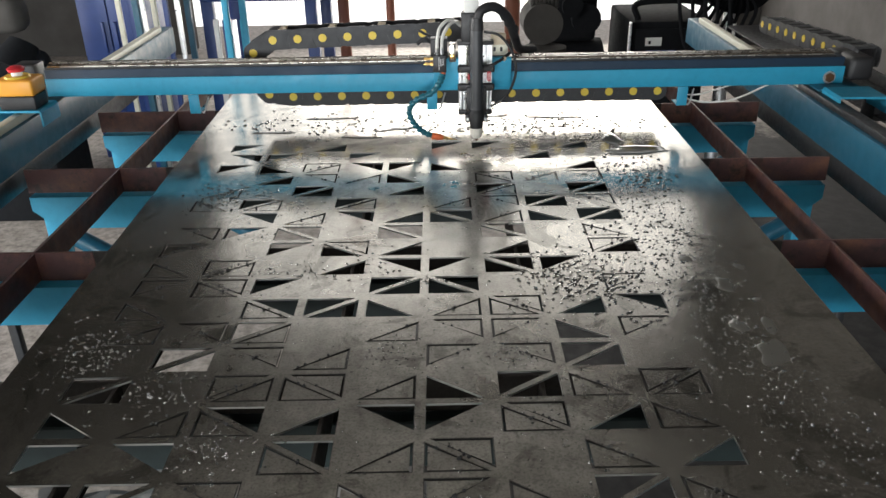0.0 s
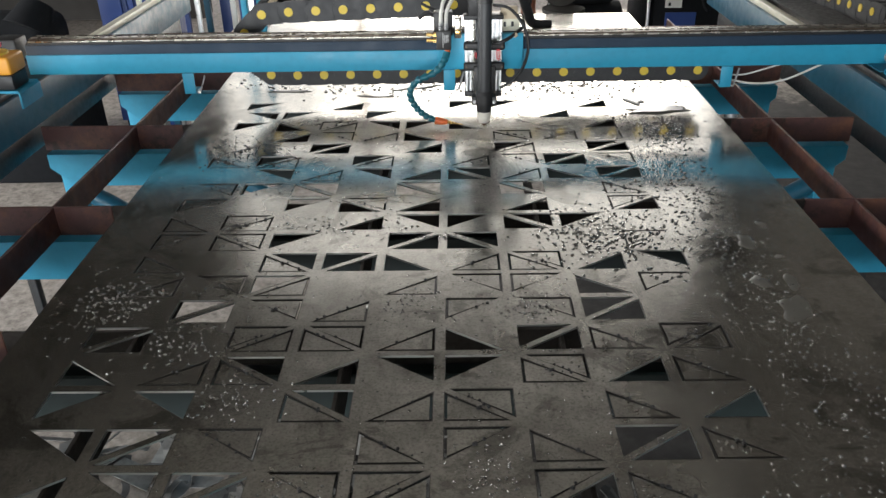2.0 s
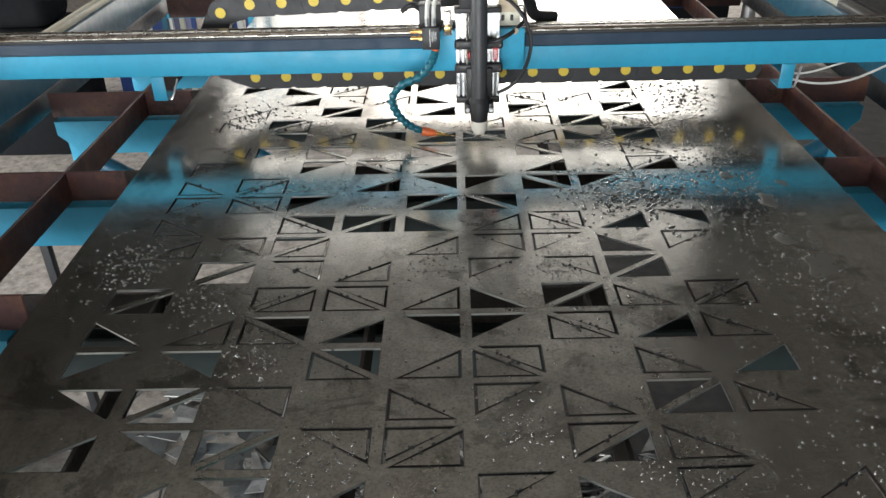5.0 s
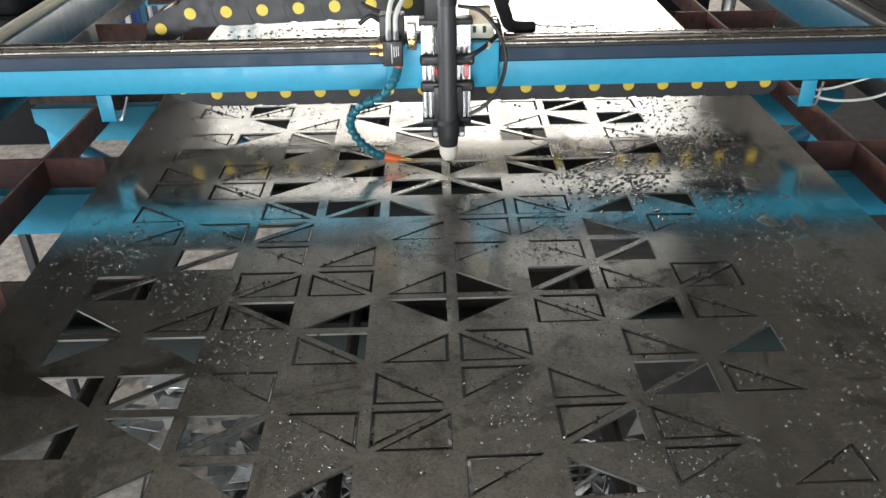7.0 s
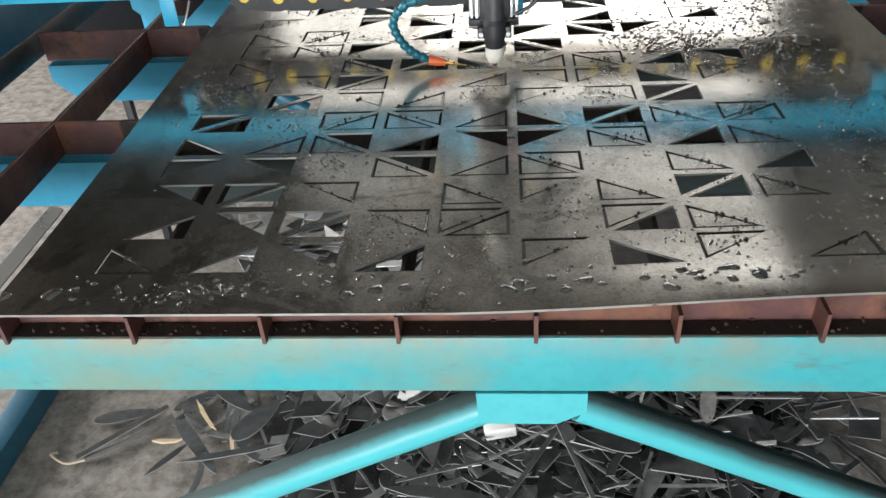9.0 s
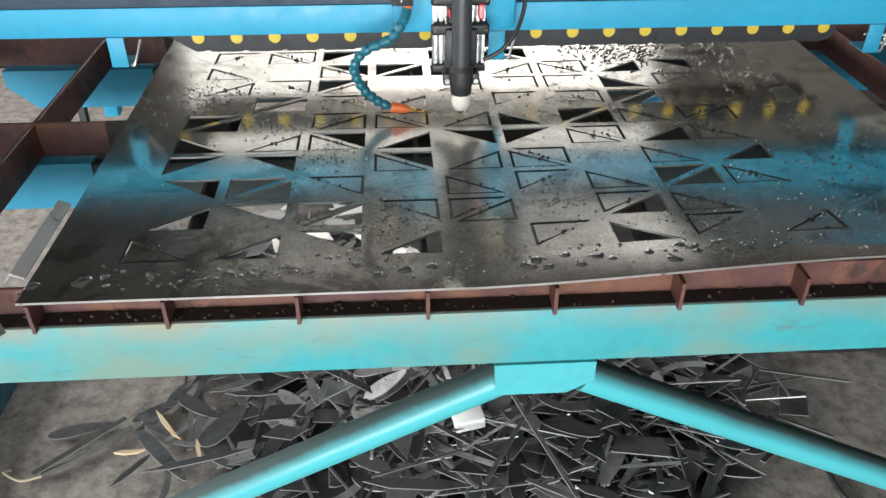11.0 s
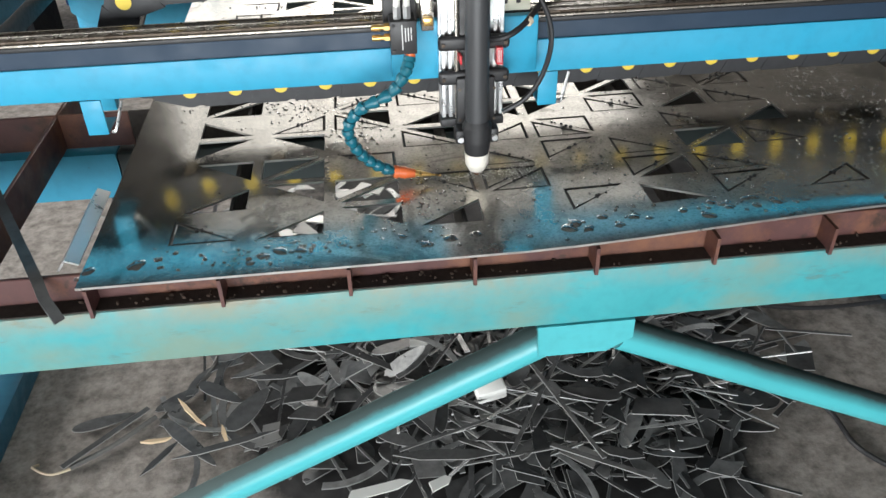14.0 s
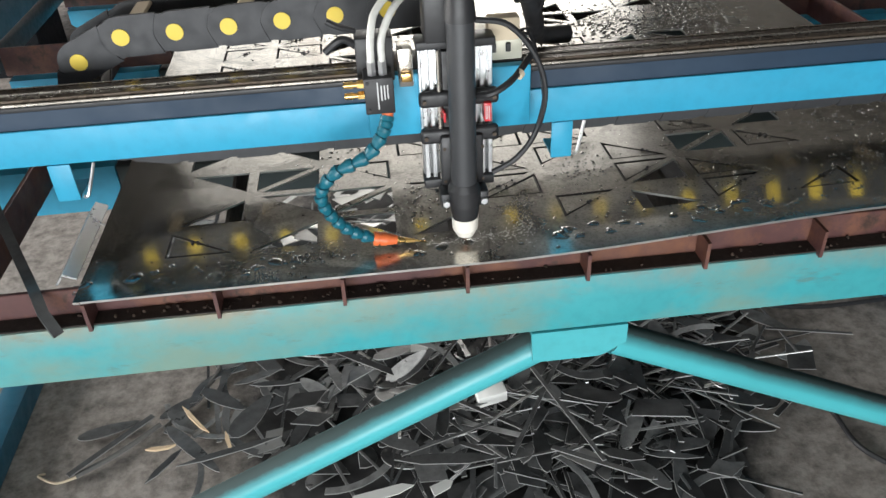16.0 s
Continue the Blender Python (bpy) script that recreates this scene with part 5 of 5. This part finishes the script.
for x in (1.02, 1.28):
    for y in (3.12, 3.42):
        part("wheel", rod(bmesh.new(), (x - 0.02, y, 0.06), (x + 0.02, y, 0.06), 0.06, n=20), MATT, src)
comp = thing("air_compressor", "black workshop compressor with round tank and motor", "compressor")
part("tank", rod(bmesh.new(), (0.62, 3.6, 0.42), (0.96, 3.6, 0.42), 0.2, n=28), MATT, comp)
part("pump", soft_box(0.70, 0.92, 3.5, 3.72, 0.62, 0.86, 0.03, 3), MATT, comp)
part("pump_head", rod(bmesh.new(), (0.86, 3.45, 0.74), (0.86, 3.52, 0.74), 0.07, n=22), MATT, comp)
part("flywheel", rod(bmesh.new(), (0.79, 3.44, 0.80), (0.79, 3.47, 0.80), 0.05, n=22), MATT, comp)
part("sheet", soft_box(0.68, 0.95, 3.52, 3.74, 0.865, 0.93, 0.02, 3), BLUE, comp, "blue plastic wrap")
for x in (0.66, 0.92):
    for y in (3.5, 3.7):
        part("leg", rod(bmesh.new(), (x, y, 0), (x, y, 0.3), 0.018), MATT, comp)
roll = thing("hose_roll", "grey roll of flat hose with a black band", "hose roll")
part("coil", rod(bmesh.new(), (0.60, 3.02, 0.80), (0.60, 3.2, 0.80), 0.085, n=32), DUSK, roll, "grey layered coil")
for k in range(7):
    part("layer", soft_box(0.55 + 0.017 * k, 0.564 + 0.017 * k, 3.05, 3.2, 0.86, 1.02, 0.003), DUSK, roll, "grey flat hose layer")
bm = rod(bmesh.new(), (0.61, 3.0, 0.635), (0.61, 3.0, 0.70), 0.085, n=28)
part("bucket", bm, MATT, roll, "black plastic tub")
part("stand", soft_box(0.53, 0.69, 2.93, 3.2, 0.0, 0.634, 0.004), MATT, roll)
part("band", rod(bmesh.new(), (0.61, 3.0, 0.70), (0.61, 3.0, 0.712), 0.09, n=28), DUSK, roll)

fan = thing("floor_fan", "black pedestal fan with hanging cables", "fan")
part("pole", rod(bmesh.new(), (1.42, 3.1, 0.05), (1.42, 3.1, 0.95), 0.03, n=16), ALU, fan)
part("base", rod(bmesh.new(), (1.42, 3.1, 0.0), (1.42, 3.1, 0.05), 0.2, n=28), MATT, fan)
part("head", rod(bmesh.new(), (1.42, 3.02, 1.0), (1.42, 3.14, 1.0), 0.17, n=28), MATT, fan)
for k in range(7):
    x = 1.16 + 0.035 * k
    part("cable", tube([(x, 3.0, 1.2), (x + 0.02 * (k % 3), 2.99, 0.9), (x + 0.05, 2.98, 0.70 + 0.02 * (k % 4)), (x + 0.12, 3.0, 0.85), (1.42, 3.02, 0.95)], 0.008, 24, 6), MATT, fan, "hanging black cable")
for k in range(3):
    part("tag", soft_box(1.25 + 0.07 * k, 1.262 + 0.07 * k, 2.965, 2.972, 0.70, 0.80, 0.002), WHITE, fan)

cyl = thing("gas_cylinder", "dark green gas cylinder standing by the cabinet", "gas cylinder")
bm = rod(bmesh.new(), (-2.12, 3.3, 0), (-2.12, 3.3, 1.15), 0.11, n=28)
rod(bm, (-2.12, 3.3, 1.15), (-2.12, 3.3, 1.28), 0.11, 0.035, 28)
part("bottle", bm, TEAL, cyl)
part("valve", rod(bmesh.new(), (-2.12, 3.3, 1.28), (-2.12, 3.3, 1.36), 0.02, n=12), BRASS, cyl)
pile = thing("tool_pile", "black welding gear and bags heaped on a crate", "tools")
part("crate", soft_box(-1.95, -1.52, 2.85, 3.2, 0, 0.55, 0.01), MATT, pile)
part("bag", soft_box(-1.90, -1.56, 2.88, 3.15, 0.551, 0.72, 0.06, 4), MATT, pile, "black cloth bag")
part("helmet", rod(bmesh.new(), (-1.66, 2.95, 0.66), (-1.62, 3.02, 0.76), 0.10, 0.06, 24), MATT, pile)
part("grip", tube([(-1.90, 2.84, 0.60), (-1.84, 2.83, 0.66), (-1.76, 2.83, 0.70)], 0.018, 14, 8), WHITE, pile, "white striped hand grip")
part("visor", soft_box(-1.80, -1.60, 2.98, 3.12, 0.80, 0.95, 0.05, 3), DUSK, pile, "grey visor")

# cable chain along the east side beam
side_chain = thing("side_cable_chain", "black plastic cable chain lying along the side beam", "cable chain")
SIDE_BAR = mesh_of("cross_bar", soft_box(0.010, 0.042, 0.0052, 0.0578, 0.019, 0.0245, 0.002, 1), CHAIN)
for k in range(10):
    ln = part("link", LINK, None, side_chain)
    ln.matrix_basis = pose(1.235, 2.26 - k * PITCH, 0.935 + 0.004 * k, 0, 0, -90)
    part("back_plate", LINK, None, ln).location = (0, 0.058, 0)
    part("pin_cap", PIN, None, ln, "yellow round pin cap")
    part("cross_bar", SIDE_BAR, None, ln)
tray = thing("chain_tray", "black steel tray along the side beam", "tray")
part("floor_plate", soft_box(1.236, 1.38, -0.2, 2.6, 0.86, 0.866, 0.001), BLACK, tray)
part("lip", soft_box(1.372, 1.378, -0.2, 2.6, 0.8662, 0.90, 0.001), BLACK, tray)

# ---- what moves ----


def motions():
    times = [0, 1, 2, 3, 4, 5, 6, 7, 8, 9, 10, 11, 12, 13, 14, 14.5, 15, 15.5, 16]
    place = {t: tip_at(t) for t in times}
    for ob in (gantry, estop, chain):
        walk(ob, [(t, pose(0, place[t][1], 0)) for t in times])
    walk(torch, [(t, pose(place[t][0], place[t][1], 0)) for t in times])
    for i, ln in enumerate(links):
        rows = []
        for t in times:
            cx = -0.267 + 0.5 * (place[t][0] - 0.251)
            (ax, az), (bx, bz) = chain_point(i * PITCH, cx), chain_point((i + 1) * PITCH, cx)
            turn = math.degrees(math.atan2(-(bz - az), bx - ax))
            if turn < -90:
                turn += 360
            rows.append((t, pose(ax, 0.180, az, 0, turn, 0)))
        walk(ln, rows)


motions()
